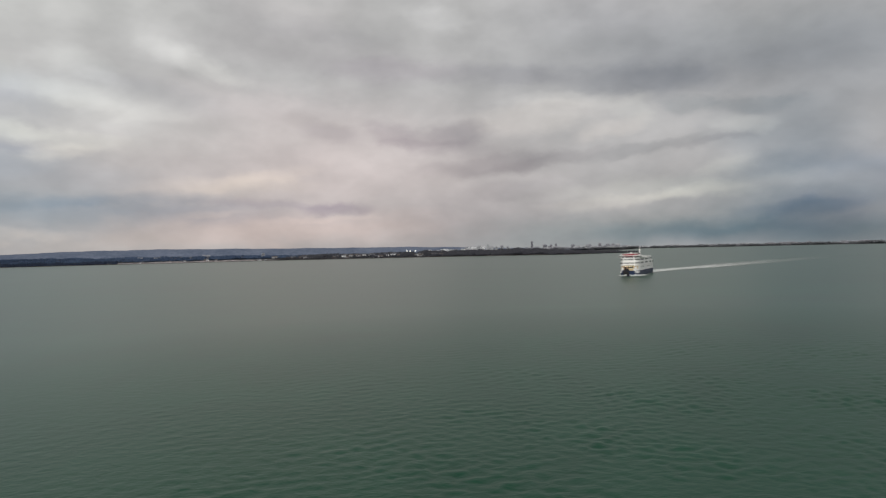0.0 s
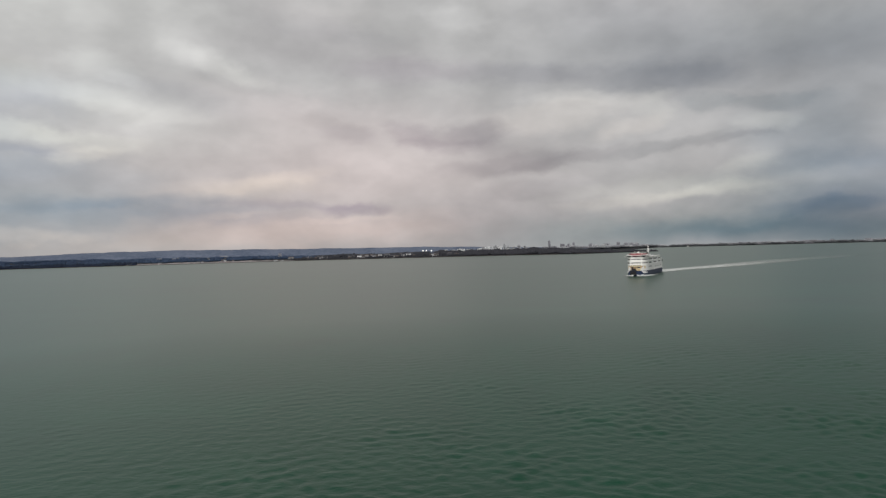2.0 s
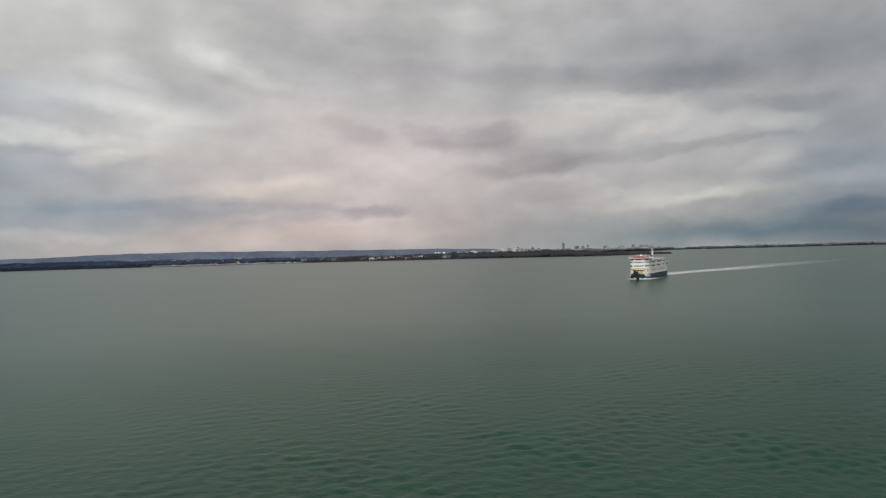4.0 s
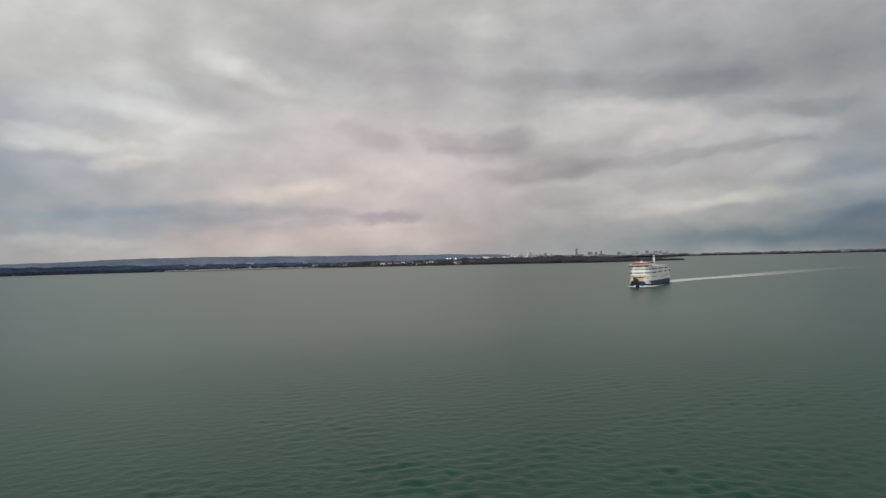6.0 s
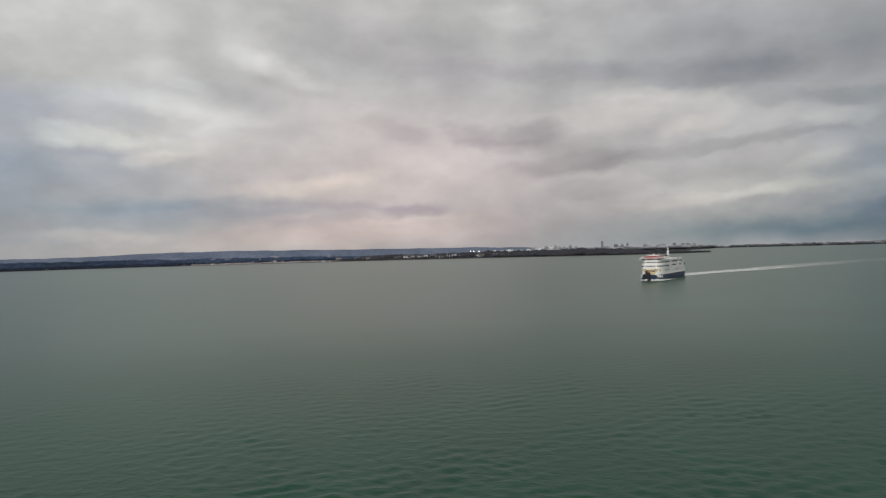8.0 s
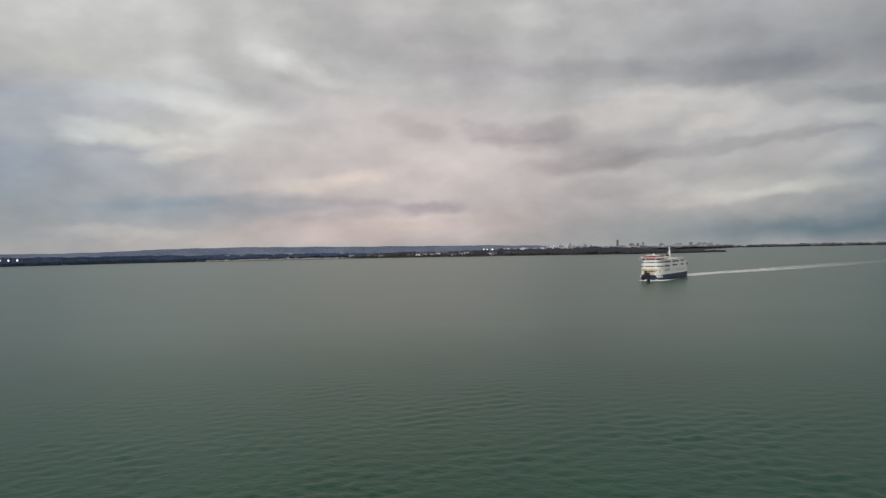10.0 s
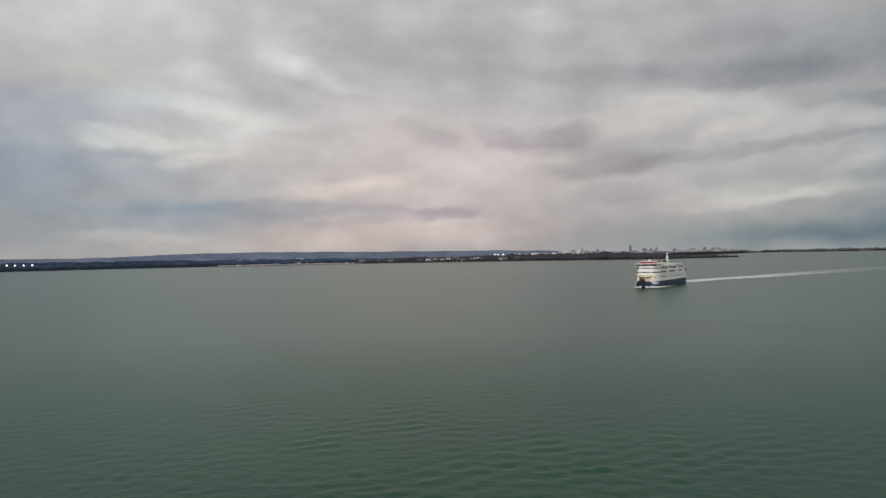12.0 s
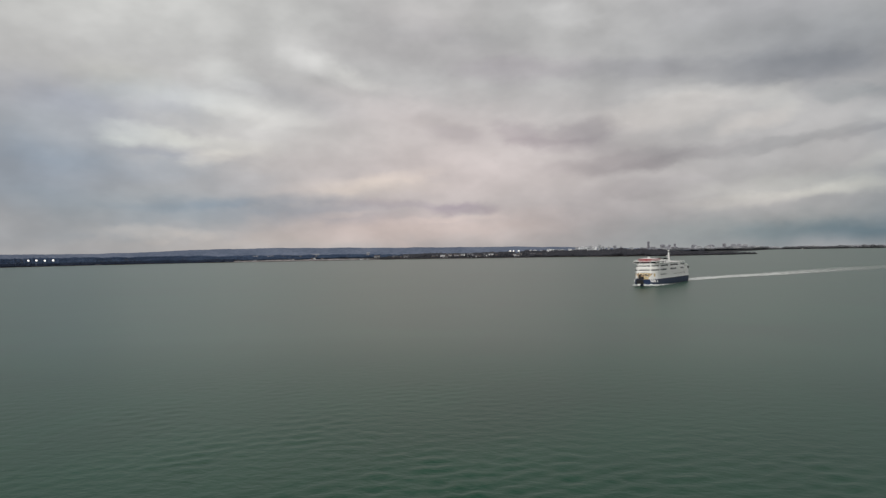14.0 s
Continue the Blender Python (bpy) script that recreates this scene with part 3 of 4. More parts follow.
def scatter(az0, az1, count, off0, off1, low, high, seed, gap=None, table=NEAR_SHORE, ground=near_height):
    rng = random.Random(seed)
    out = []
    for _ in range(count):
        az = rng.uniform(az0, az1)
        d = along(table, az) + off0 + (off1 - off0) * rng.random() ** 1.3
        if d > 4780:
            continue
        clear = noise.noise((az * 1.1, d * 0.004, seed))
        if gap is not None and clear < gap:
            continue
        hh = rng.uniform(low, high) * (0.85 + 0.4 * noise.noise((az * 1.1, seed, 0.5)) + 0.15 * noise.noise((az * 4.3, seed, 2.5)))
        x, y = polar(az, d)
        out.append((x, y, max(ground(az, d), 0.5), hh * rng.uniform(0.9, 1.5), hh))
    return out


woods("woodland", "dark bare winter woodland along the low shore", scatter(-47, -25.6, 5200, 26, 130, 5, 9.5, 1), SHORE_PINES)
woods("woodland", "pinewood on the slope behind the shore, blue-grey with painted haze", scatter(-47, -25.6, 8200, 120, 470, 5, 10, 14), HAZED_PINES)
woods("woodland", "dark tree belt behind the shoreside houses", scatter(-28, -12, 3600, 130, 560, 7.5, 11.5, 2, -0.35), HAZED_PINES)
woods("woodland", "dark tree belt among the seaside houses", scatter(-12, 0, 1900, 150, 560, 6.5, 11, 3, -0.35))
woods("woodland", "dark dense wood on the headland before the town", scatter(-1, 9.5, 3000, 30, 300, 8, 13, 4))
woods("scrub", "low dark scrub on the tapering spit", scatter(8.5, 12.6, 700, 16, 200, 5, 10, 5))
woods("scrub", "low dark scrub at the end of the spit", scatter(12.4, 16.05, 700, 4, 60, 2.5, 6, 8))
woods("garden_trees", "small dark trees between the seaside houses", scatter(-14, 0.5, 620, 40, 190, 4, 10, 11))
woods("scrub", "low dark scrub along the shingle by the houses", scatter(-30, -1, 500, 24, 70, 1.5, 3, 6, 0.0))
woods("woodland", "thin line of bare trees on the far shore, greyed with painted haze", scatter(17, 60, 2600, 24, 140, 6, 13, 7, -0.25, FAR_SHORE, lambda az, d: 3.4), HAZED_LEAVES)
woods("woodland", "low bare trees, greyed with painted haze, where the far shore recedes", scatter(13, 18, 420, 20, 130, 5, 9, 7, -0.25, FAR_SHORE, lambda az, d: 3.4), HAZED_LEAVES)
woods("woodland", "bare trees, greyed with painted haze, between the buildings of the town", scatter(1.5, 16, 1100, 10, 110, 7, 14, 9, None, FAR_SHORE, lambda az, d: 5.0), HAZED_LEAVES)

# ---- the ferry: bow along +x, port side +y, waterline at z = 0 ----
FERRY_BEARING = 26.0


def hull_outline(half, bow, stern, blunt):
    """Plan of a hull: square-cut stern, long parallel body, rounded bow."""
    pts = [(stern, -half * 0.92), (stern + 3, -half)]
    steps = 9
    start = bow - blunt
    for k in range(steps + 1):
        a = math.pi / 2 * k / steps
        pts.append((start + blunt * math.sin(a), -half + (half * 0.52) * (1 - math.cos(a))))
    pts += [(x, -y) for x, y in reversed(pts)]
    return pts


def pane_row(parent, x0, x1, y, z0, z1, count, gap=0.25):
    """Window panes along a ship's side, each let proud of the plating by a hand."""
    w = (x1 - x0) / count
    for k in range(count):
        bm = bmesh.new()
        block(bm, -w * (1 - gap) / 2, w * (1 - gap) / 2, -0.06, 0.06, z0 - (z0 + z1) / 2, z1 - (z0 + z1) / 2, 0.03)
        ob = part("window", bm, DARK_GLASS, parent)
        ob.location = (x0 + w * (k + 0.5), y, (z0 + z1) / 2)


def front_panes(parent, x, y0, y1, z0, z1, count, gap=0.18, turn=0.0):
    w = (y1 - y0) / count
    for k in range(count):
        bm = bmesh.new()
        block(bm, -0.06, 0.06, -w * (1 - gap) / 2, w * (1 - gap) / 2, -(z1 - z0) / 2, (z1 - z0) / 2, 0.03)
        ob = part("window", bm, DARK_GLASS, parent)
        ob.location = (x, y0 + w * (k + 0.5), (z0 + z1) / 2)


def railing(name, parent, x0, x1, y0, y1, z, high=1.1):
    """Posts and two rails round a rectangle."""
    bm = bmesh.new()
    t_ = 0.05
    for zz in (z + high, z + high * 0.55):
        block(bm, x0, x1, y0 - t_, y0 + t_, zz - t_, zz + t_)
        block(bm, x0, x1, y1 - t_, y1 + t_, zz - t_, zz + t_)
        block(bm, x0 - t_, x0 + t_, y0, y1, zz - t_, zz + t_)
        block(bm, x1 - t_, x1 + t_, y0, y1, zz - t_, zz + t_)
    n = max(2, int((x1 - x0) / 2.5))
    for k in range(n + 1):
        xx = x0 + (x1 - x0) * k / n
        for yy in (y0, y1):
            block(bm, xx - t_, xx + t_, yy - t_, yy + t_, z, z + high)
    return part(name, bm, WHITE_PAINT, parent)


def ferry():
    f = root("ferry", 0, 0, 0, 0, "white passenger and car ferry with a dark blue hull under way", "ferry")
    bx, by = -math.sin(radians(FERRY_BEARING)), -math.cos(radians(FERRY_BEARING))
    turn = math.degrees(math.atan2(by, bx))
    f.matrix_basis = pose(FERRY_X, FERRY_Y, 0, 0, 0, turn)
    half = 8.4
    # hull: blue plating from under water to the belting, flared a little
    bm = bmesh.new()
    low = hull_outline(half - 0.9, 38.5, -40.0, 15)
    mid = hull_outline(half - 0.2, 40.5, -41.0, 14)
    top = hull_outline(half, 41.0, -41.0, 12)
    rings = [[bm.verts.new((x, y, z)) for x, y in o] for o, z in ((low, -1.5), (mid, 1.4), (top, 4.8))]
    n = len(low)
    for a, b in zip(rings, rings[1:]):
        for i in range(n):
            bm.faces.new((a[i], a[(i + 1) % n], b[(i + 1) % n], b[i]))
    bm.faces.new(rings[-1])
    bm.faces.new(list(reversed(rings[0])))
    bmesh.ops.recalc_face_normals(bm, faces=bm.faces)
    hull = part("hull", bm, BLUE_PAINT, f, "dark blue steel hull")
    part("waterline_band", prism(bmesh.new(), [(x * 1.001, y * 1.004) for x, y in hull_outline(half - 0.55, 39.6, -40.5, 14.5)], -0.6, 0.25), BOOT, hull, "dull red waterline paint")
    bm = bmesh.new()
    outer = hull_outline(half + 0.25, 38.0, -41.2, 11)
    prism(bm, outer, 4.75, 5.05)
    part("belting", bm, WHITE_PAINT, hull, "white rubbing strake")
    # white marks swept round the port and starboard bow
    for side in (1, -1):
        for ang_, wide in ((1.12, 0.5), (0.92, 0.6), (0.68, 0.9), (0.38, 0.5)):
            x, y = 29.0 + 12 * math.sin(ang_), half - half * 0.52 * (1 - math.cos(ang_))
            bm = bmesh.new()
            block(bm, -wide, wide, -0.12, 0.12, -1.05, 1.05, 0.04)
            for v in bm.verts:
                v.co.x += 0.7 * v.co.z
            ob = part("hull_mark", bm, WHITE_PAINT, hull, "swept white mark on the bow")
            ob.matrix_basis = pose(x, y * side, 3.75 - 0.4 * (0.92 - ang_), 0, 0, math.degrees(math.atan2(-half * 0.52 * math.sin(ang_), 12 * math.cos(ang_))) * side)
    # car deck casing: white sides, its bow mouth painted on as a black slab
    casing = part("casing", prism(bmesh.new(), hull_outline(half, 37.4, -40.6, 9), 5.05, 9.6), WHITE_PAINT, f, "white car deck sides")
    for side in (1, -1):
        bm = bmesh.new()
        pts = [(36.4, 6.4), (40.4, 4.5), (40.4, 4.1), (36.4, 6.0)]
        lo = [bm.verts.new((x, y * side, 4.8)) for x, y in pts]
        hi = [bm.verts.new((x - (0.0 if x < 38 else 1.6), y * side, 8.6 if x < 38 else 6.2)) for x, y in pts]
        bm.faces.new(lo), bm.faces.new(hi)
        for i in range(4):
            bm.faces.new((lo[i], lo[(i + 1) % 4], hi[(i + 1) % 4], hi[i]))
        bmesh.ops.recalc_face_normals(bm, faces=bm.faces)
        part("bow_bulwark", bm, WHITE_PAINT, casing)
    part("car_deck", block(bmesh.new(), 34, 40.2, -4.0, 4.0, 4.8, 4.95), DECK_PAINT, casing, "grey-green bow deck")
    # the mouth: a black slab stands for the opening's shade, lining panels before it
    mouth = part("mouth_shade", block(bmesh.new(), 37.2, 37.55, -4.3, 4.3, 4.95, 9.2), BLACK_PAINT, casing, "black slab painted for the shaded mouth of the car deck")
    for k, (y0, y1, z0, z1, mt) in enumerate(((-4.2, -3.6, 5.2, 9.0, TAN), (3.5, 4.2, 5.2, 9.0, CREAM), (-3.5, 3.4, 8.3, 9.0, CREAM), (-2.2, -0.4, 6.4, 7.9, TAN), (0.0, 1.4, 5.2, 7.4, CREAM), (1.9, 3.3, 5.2, 7.0, WHITE_PAINT))):
        part("lining", block(bmesh.new(), 37.5, 37.8 + 0.12 * (k % 3), y0, y1, z0, z1, 0.05), mt, mouth)
    for y0 in (-2.8, -0.9, 1.0, 2.8):
        part("deck_lamp", block(bmesh.new(), 37.9, 38.15, y0 - 0.4, y0 + 0.4, 8.3, 8.65, 0.04), DECK_LAMP, mouth, "warm lit car deck lamp")
    for side in (1, -1):
        for k in range(3):
            a = math.pi / 2 * (0.95 - 0.2 * k)
            x, y = 28.4 + 9 * math.sin(a), half - half * 0.52 * (1 - math.cos(a))
            bm = bmesh.new()
            block(bm, -0.75, 0.75, -0.08, 0.08, -1.2, 1.2, 0.05)
            ob = part("side_opening", bm, TAN if k % 2 else CREAM, casing, "tan opening in the bow plating")
            ob.matrix_basis = pose(x, y * side, 7.6, 0, 0, math.degrees(math.atan2(-half * 0.52 * math.sin(a), 9 * math.cos(a))) * side)
    # an added black block paints the dark lower part of the mouth
    part("bow_dark_block", block(bmesh.new(), 39.7, 40.95, -4.4, 0.9, 1.1, 5.4, 0.1), BLACK_PAINT, casing, "black block painted for the dark lower part of the bow mouth")
    part("bow_visor", block(bmesh.new(), 38.6, 40.4, 1.0, 4.1, 4.6, 6.8, 0.2), CREAM, casing, "cream ramp housing")
    # passenger decks, each stepped in from the one below
    d1 = part("passenger_deck", prism(bmesh.new(), hull_outline(half, 36.6, -40.2, 8), 9.6, 12.4), WHITE_PAINT, f, "white passenger lounge deck")
    part("deck_edge", prism(bmesh.new(), hull_outline(half + 0.18, 36.9, -40.4, 8), 12.3, 12.6), WHITE_PAINT, d1)
    part("deck_edge", prism(bmesh.new(), hull_outline(half + 0.3, 37.7, -40.5, 8.5), 9.45, 9.7), WHITE_PAINT, d1)
    d2 = part("upper_deck", prism(bmesh.new(), hull_outline(half - 0.2, 35.4, -31.0, 7.5), 12.6, 15.2), WHITE_PAINT, f, "white upper passenger deck")
    part("deck_edge", prism(bmesh.new(), hull_outline(half + 0.05, 35.75, -31.3, 7.5), 15.1, 15.4), WHITE_PAINT, d2)
    part("deck_floor", prism(bmesh.new(), hull_outline(half - 0.3, 35.2, -30.8, 7.5), 15.4, 15.46), DECK_PAINT, d2, "grey-green open sun deck")
    # bridge with wings out past the sides
    br = part("bridge", prism(bmesh.new(), hull_outline(7.0, 34.6, 21.0, 5.0), 15.46, 17.3), WHITE_PAINT, f, "white wheelhouse")
    part("bridge_wing", block(bmesh.new(), 28.0, 31.6, -10.2, 10.2, 15.9, 17.0, 0.15), WHITE_PAINT, br, "white bridge wings")
    part("bridge_roof", prism(bmesh.new(), hull_outline(9.8, 35.2, 20.0, 5.4), 17.3, 17.75), WHITE_PAINT, br, "white overhanging wheelhouse roof")
    top_house = part("roof_house", prism(bmesh.new(), [(x + 27, y) for x, y in hull_outline(6.8, 6.4, -6.5, 4.0)], 17.75, 19.1), RED_PAINT, br, "red painted house on the wheelhouse roof")
    part("roof_cap", prism(bmesh.new(), [(x + 27, y) for x, y in hull_outline(5.6, 5.2, -5.6, 3.4)], 19.1, 19.4), WHITE_PAINT, top_house, "white cap of the roof house")
    bm = bmesh.new()
    bmesh.ops.create_uvsphere(bm, u_segments=16, v_segments=10, radius=0.9, matrix=Matrix.Translation((28.5, 0.6, 19.9)))
    part("radome", bm, WHITE_PAINT, top_house, "white radar dome", smooth=True)
    for y0 in (-3.2, 3.6):
        part("aerial", tube(bmesh.new(), 26.0, y0, 19.4, 21.2, 0.12, 0.06, 8), WHITE_PAINT, top_house)
    part("red_band", block(bmesh.new(), 34.9, 35.3, -4.2, 4.2, 16.95, 17.3, 0.06), RED_PAINT, br, "red trim under the wheelhouse roof")
    front_panes(br, 34.66, -3.5, 3.5, 15.85, 17.05, 8, 0.08)
    front_panes(br, 31.63, -10.0, -7.2, 16.25, 16.85, 3)
    front_panes(br, 31.63, 7.2, 10.0, 16.25, 16.85, 3)
    pane_row(br, 22.0, 29.0, 7.01, 15.85, 17.05, 5, 0.1)
    pane_row(br, 22.0, 29.0, -7.01, 15.85, 17.05, 5, 0.1)
    # windows of the lounge decks, front and sides
    front_panes(d1, 36.62, -4.0, 4.0, 10.75, 11.55, 9, 0.18)
    front_panes(d2, 35.42, -4.0, 4.0, 13.7, 14.45, 9, 0.18)
    for side in (1, -1):
        for a_deck, bow, hw, blunt, z0, z1 in ((d1, 36.6, half, 8, 10.75, 11.55), (d2, 35.4, half - 0.2, 7.5, 13.7, 14.45), (br, 34.6, 7.0, 5.0, 15.85, 17.05)):
            for k in range(1, 7):
                a = math.pi / 2 * k / 7.6
                x, y = bow - blunt + blunt * math.sin(a), hw - hw * 0.52 * (1 - math.cos(a))
                bm = bmesh.new()
                block(bm, -0.55, 0.55, -0.07, 0.07, -(z1 - z0) / 2, (z1 - z0) / 2, 0.03)
                ob = part("window", bm, DARK_GLASS, a_deck)
                ob.matrix_basis = pose(x, y * side, (z0 + z1) / 2, 0, 0, math.degrees(math.atan2(-hw * 0.52 * math.sin(a), blunt * math.cos(a))) * side)
        pane_row(d1, 14, 27, side * (half + 0.01), 10.6, 11.7, 6, 0.25)
        pane_row(d1, -8, 6, side * (half + 0.01), 10.6, 11.7, 7, 0.25)
        pane_row(d1, -26, -18, side * (half + 0.01), 10.6, 11.7, 4)
        pane_row(d2, 10, 26, side * (half - 0.19), 13.55, 14.6, 8, 0.25)
        pane_row(d2, -14, 5, side * (half - 0.19), 13.55, 14.6, 10, 0.25)
        pane_row(d2, -29.5, -19, side * (half - 0.19), 13.55, 14.6, 6, 0.25)
        pane_row(casing, 14, 27, side * (half + 0.01), 7.4, 8.1, 5, 0.5)
        pane_row(casing, -30, -2, side * (half + 0.01), 7.0, 7.6, 8, 0.7)
        # a black panel on the plating stands for the shade inside the mooring opening
        part("mooring_shade", block(bmesh.new(), -39.0, -35.6, side * (half + 0.02) - 0.1, side * (half + 0.02) + 0.1, 10.2, 12.0, 0.05), BLACK_PAINT, d1, "black panel painted for the shaded mooring deck opening")
        # life rafts in cradles on the sun deck
        for k in range(5):
            bm = bmesh.new()
            bmesh.ops.create_cone(bm, cap_ends=True, segments=10, radius1=0.5, radius2=0.5, depth=1.6, matrix=pose(14 - k * 2.6, side * 7.2, 16.1, 0, 90, 0))
            part("life_raft", bm, WHITE_PAINT, d2, "white life raft canister")
    # stepped deckhouse aft of the bridge, funnel, and the tall mast
    dh = part("deckhouse", block(bmesh.new(), 3.0, 20.5, -4.6, 4.6, 15.46, 17.4, 0.2), WHITE_PAINT, f, "white deckhouse on the sun deck")
    pane_row(dh, 4, 19, 4.61, 16.2, 16.9, 6)
    pane_row(dh, 4, 19, -4.61, 16.2, 16.9, 6)
    fu = part("funnel", block(bmesh.new(), -6.5, 1.5, -3.6, 3.6, 15.46, 18.0, 0.25), WHITE_PAINT, f, "low white funnel")
    for y0 in (-2.0, 2.0):
        part("exhaust", tube(bmesh.new(), -2.5, y0, 18.0, 19.4, 0.8, 0.75), BLACK_PAINT, fu, "black exhaust pipe")
        part("exhaust_cap", block(bmesh.new(), -5.5, 0.8, y0 - 1.3, y0 + 1.3, 17.95, 18.7, 0.2), BLACK_PAINT, fu, "black funnel top")
    mast = part("mast", tube(bmesh.new(), -17.0, 0, 15.46, 24.2, 0.85, 0.55, 14), WHITE_PAINT, f, "tall tapered white mast")
    part("mast_base", tube(bmesh.new(), -17.0, 0, 15.46, 17.2, 1.6, 1.0, 14), WHITE_PAINT, mast)
    part("mast_band", tube(bmesh.new(), -17.0, 0, 23.3, 24.0, 0.72, 0.66, 14), BLACK_PAINT, mast, "black band under the masthead")
    part("crosstree", block(bmesh.new(), -17.2, -16.8, -1.3, 1.3, 21.9, 22.1, 0.05), WHITE_PAINT, mast)
    part("radar", block(bmesh.new(), -16.2, -15.6, -1.4, 1.4, 20.6, 20.9, 0.08), WHITE_PAINT, mast)
    part("mast_lamp", tube(bmesh.new(), -17.0, 0, 24.2, 24.9, 0.75, 0.6, 12), WHITE_PAINT, mast, "white drum at the masthead")
    part("aft_house", block(bmesh.new(), -27, -20.5, -5.2, 5.2, 15.46, 16.4, 0.2), WHITE_PAINT, f, "low white house at the stern")
    railing("railing", d2, -30.6, 2.5, -7.9, 7.9, 15.46)
    railing("railing", d1, -39.8, -31.6, -7.6, 7.6, 12.6)
    part("deck_floor", block(bmesh.new(), -39.9, -31.1, -7.4, 7.4, 12.6, 12.66), DECK_PAINT, d1, "grey-green stern deck")
    railing("railing", br, 20.6, 33.2, -7.6, 7.6, 17.75, 0.9)
    return f


FERRY_X, FERRY_Y = 176.0, 620.0
ferry()


def foam_strip(name, line, widths, mat_, label, z=0.16, crest=0.0):
    """Foam on the water along a line of places; u runs along it, v across."""
    bm = bmesh.new()
    uv = bm.loops.layers.uv.new("uv")
    fine = []
    for k in range(len(line) - 1):
        for s in range(12):
            q = s / 12
            fine.append(tuple(line[k][i] * (1 - q) + line[k + 1][i] * q for i in (0, 1)) + (widths[k] * (1 - q) + widths[k + 1] * q,))
    fine.append((*line[-1], widths[-1]))
    n, across = len(fine), 8
    rows = []
    for i, (x, y, w) in enumerate(fine):
        a, b = fine[max(0, i - 1)], fine[min(n - 1, i + 1)]
        d = Vector((b[0] - a[0], b[1] - a[1])).normalized()
        row = []
        for k in range(across + 1):
            v = k / across
            off = (v - 0.5) * w * (1 + 0.18 * noise.noise((i * 0.3, k, 2)))
            zz = z + (0.10 * noise.noise((x * 0.15, y * 0.15, k)) + crest * (1 - abs(2 * v - 1)) * (0.8 + 0.5 * noise.noise((x * 0.4, y * 0.4, 3)))) * (1 - i / n)
            row.append((bm.verts.new((x - d.y * off, y + d.x * off, zz)), i / (n - 1), v))
        rows.append(row)
    for a, b in zip(rows, rows[1:]):
        for k in range(across):
            four = (a[k], a[k + 1], b[k + 1], b[k])
            fc = bm.faces.new([p[0] for p in four])
            for loop, p in zip(fc.loops, four):
                loop[uv].uv = (p[1], p[2])
    bmesh.ops.recalc_face_normals(bm, faces=bm.faces)
    for fc in bm.faces:
        if fc.normal.z < 0:
            fc.normal_flip()
    return tagged(part(name, bm, mat_, None, smooth=True), label, "foam", kind="stuff")


def ferry_point(lx, ly):
    a = radians(FERRY_BEARING)
    return FERRY_X - lx * math.sin(a) + ly * math.cos(a), FERRY_Y - lx * math.cos(a) - ly * math.sin(a)


STERN = ferry_point(-40, 0)
foam_strip("wake", [STERN, (STERN[0] + 38, STERN[1] + 52), (292, 758), (366, 836), (440, 914), (540, 1005), (660, 1110), (820, 1250)], (17, 32, 46, 56, 64, 70, 76, 82), WAKE, "long white foaming wake fading astern of the ferry", 0.16, 0.5)
foam_strip("bow_wave", [ferry_point(41, 1), ferry_point(39, 7), ferry_point(30, 10), ferry_point(14, 11), ferry_point(-6, 10.5), ferry_point(-30, 10)], (7, 10, 9, 7, 5, 4), BOW_FOAM, "white bow wave along the hull", 0.3, 1.5)
foam_strip("bow_wave", [ferry_point(41, -1), ferry_point(40, -5), ferry_point(34, -9), ferry_point(24, -11.5), ferry_point(10, -13)], (4, 6, 5, 4, 3), BOW_FOAM, "white bow wave curling off the bow", 0.3, 1.5)

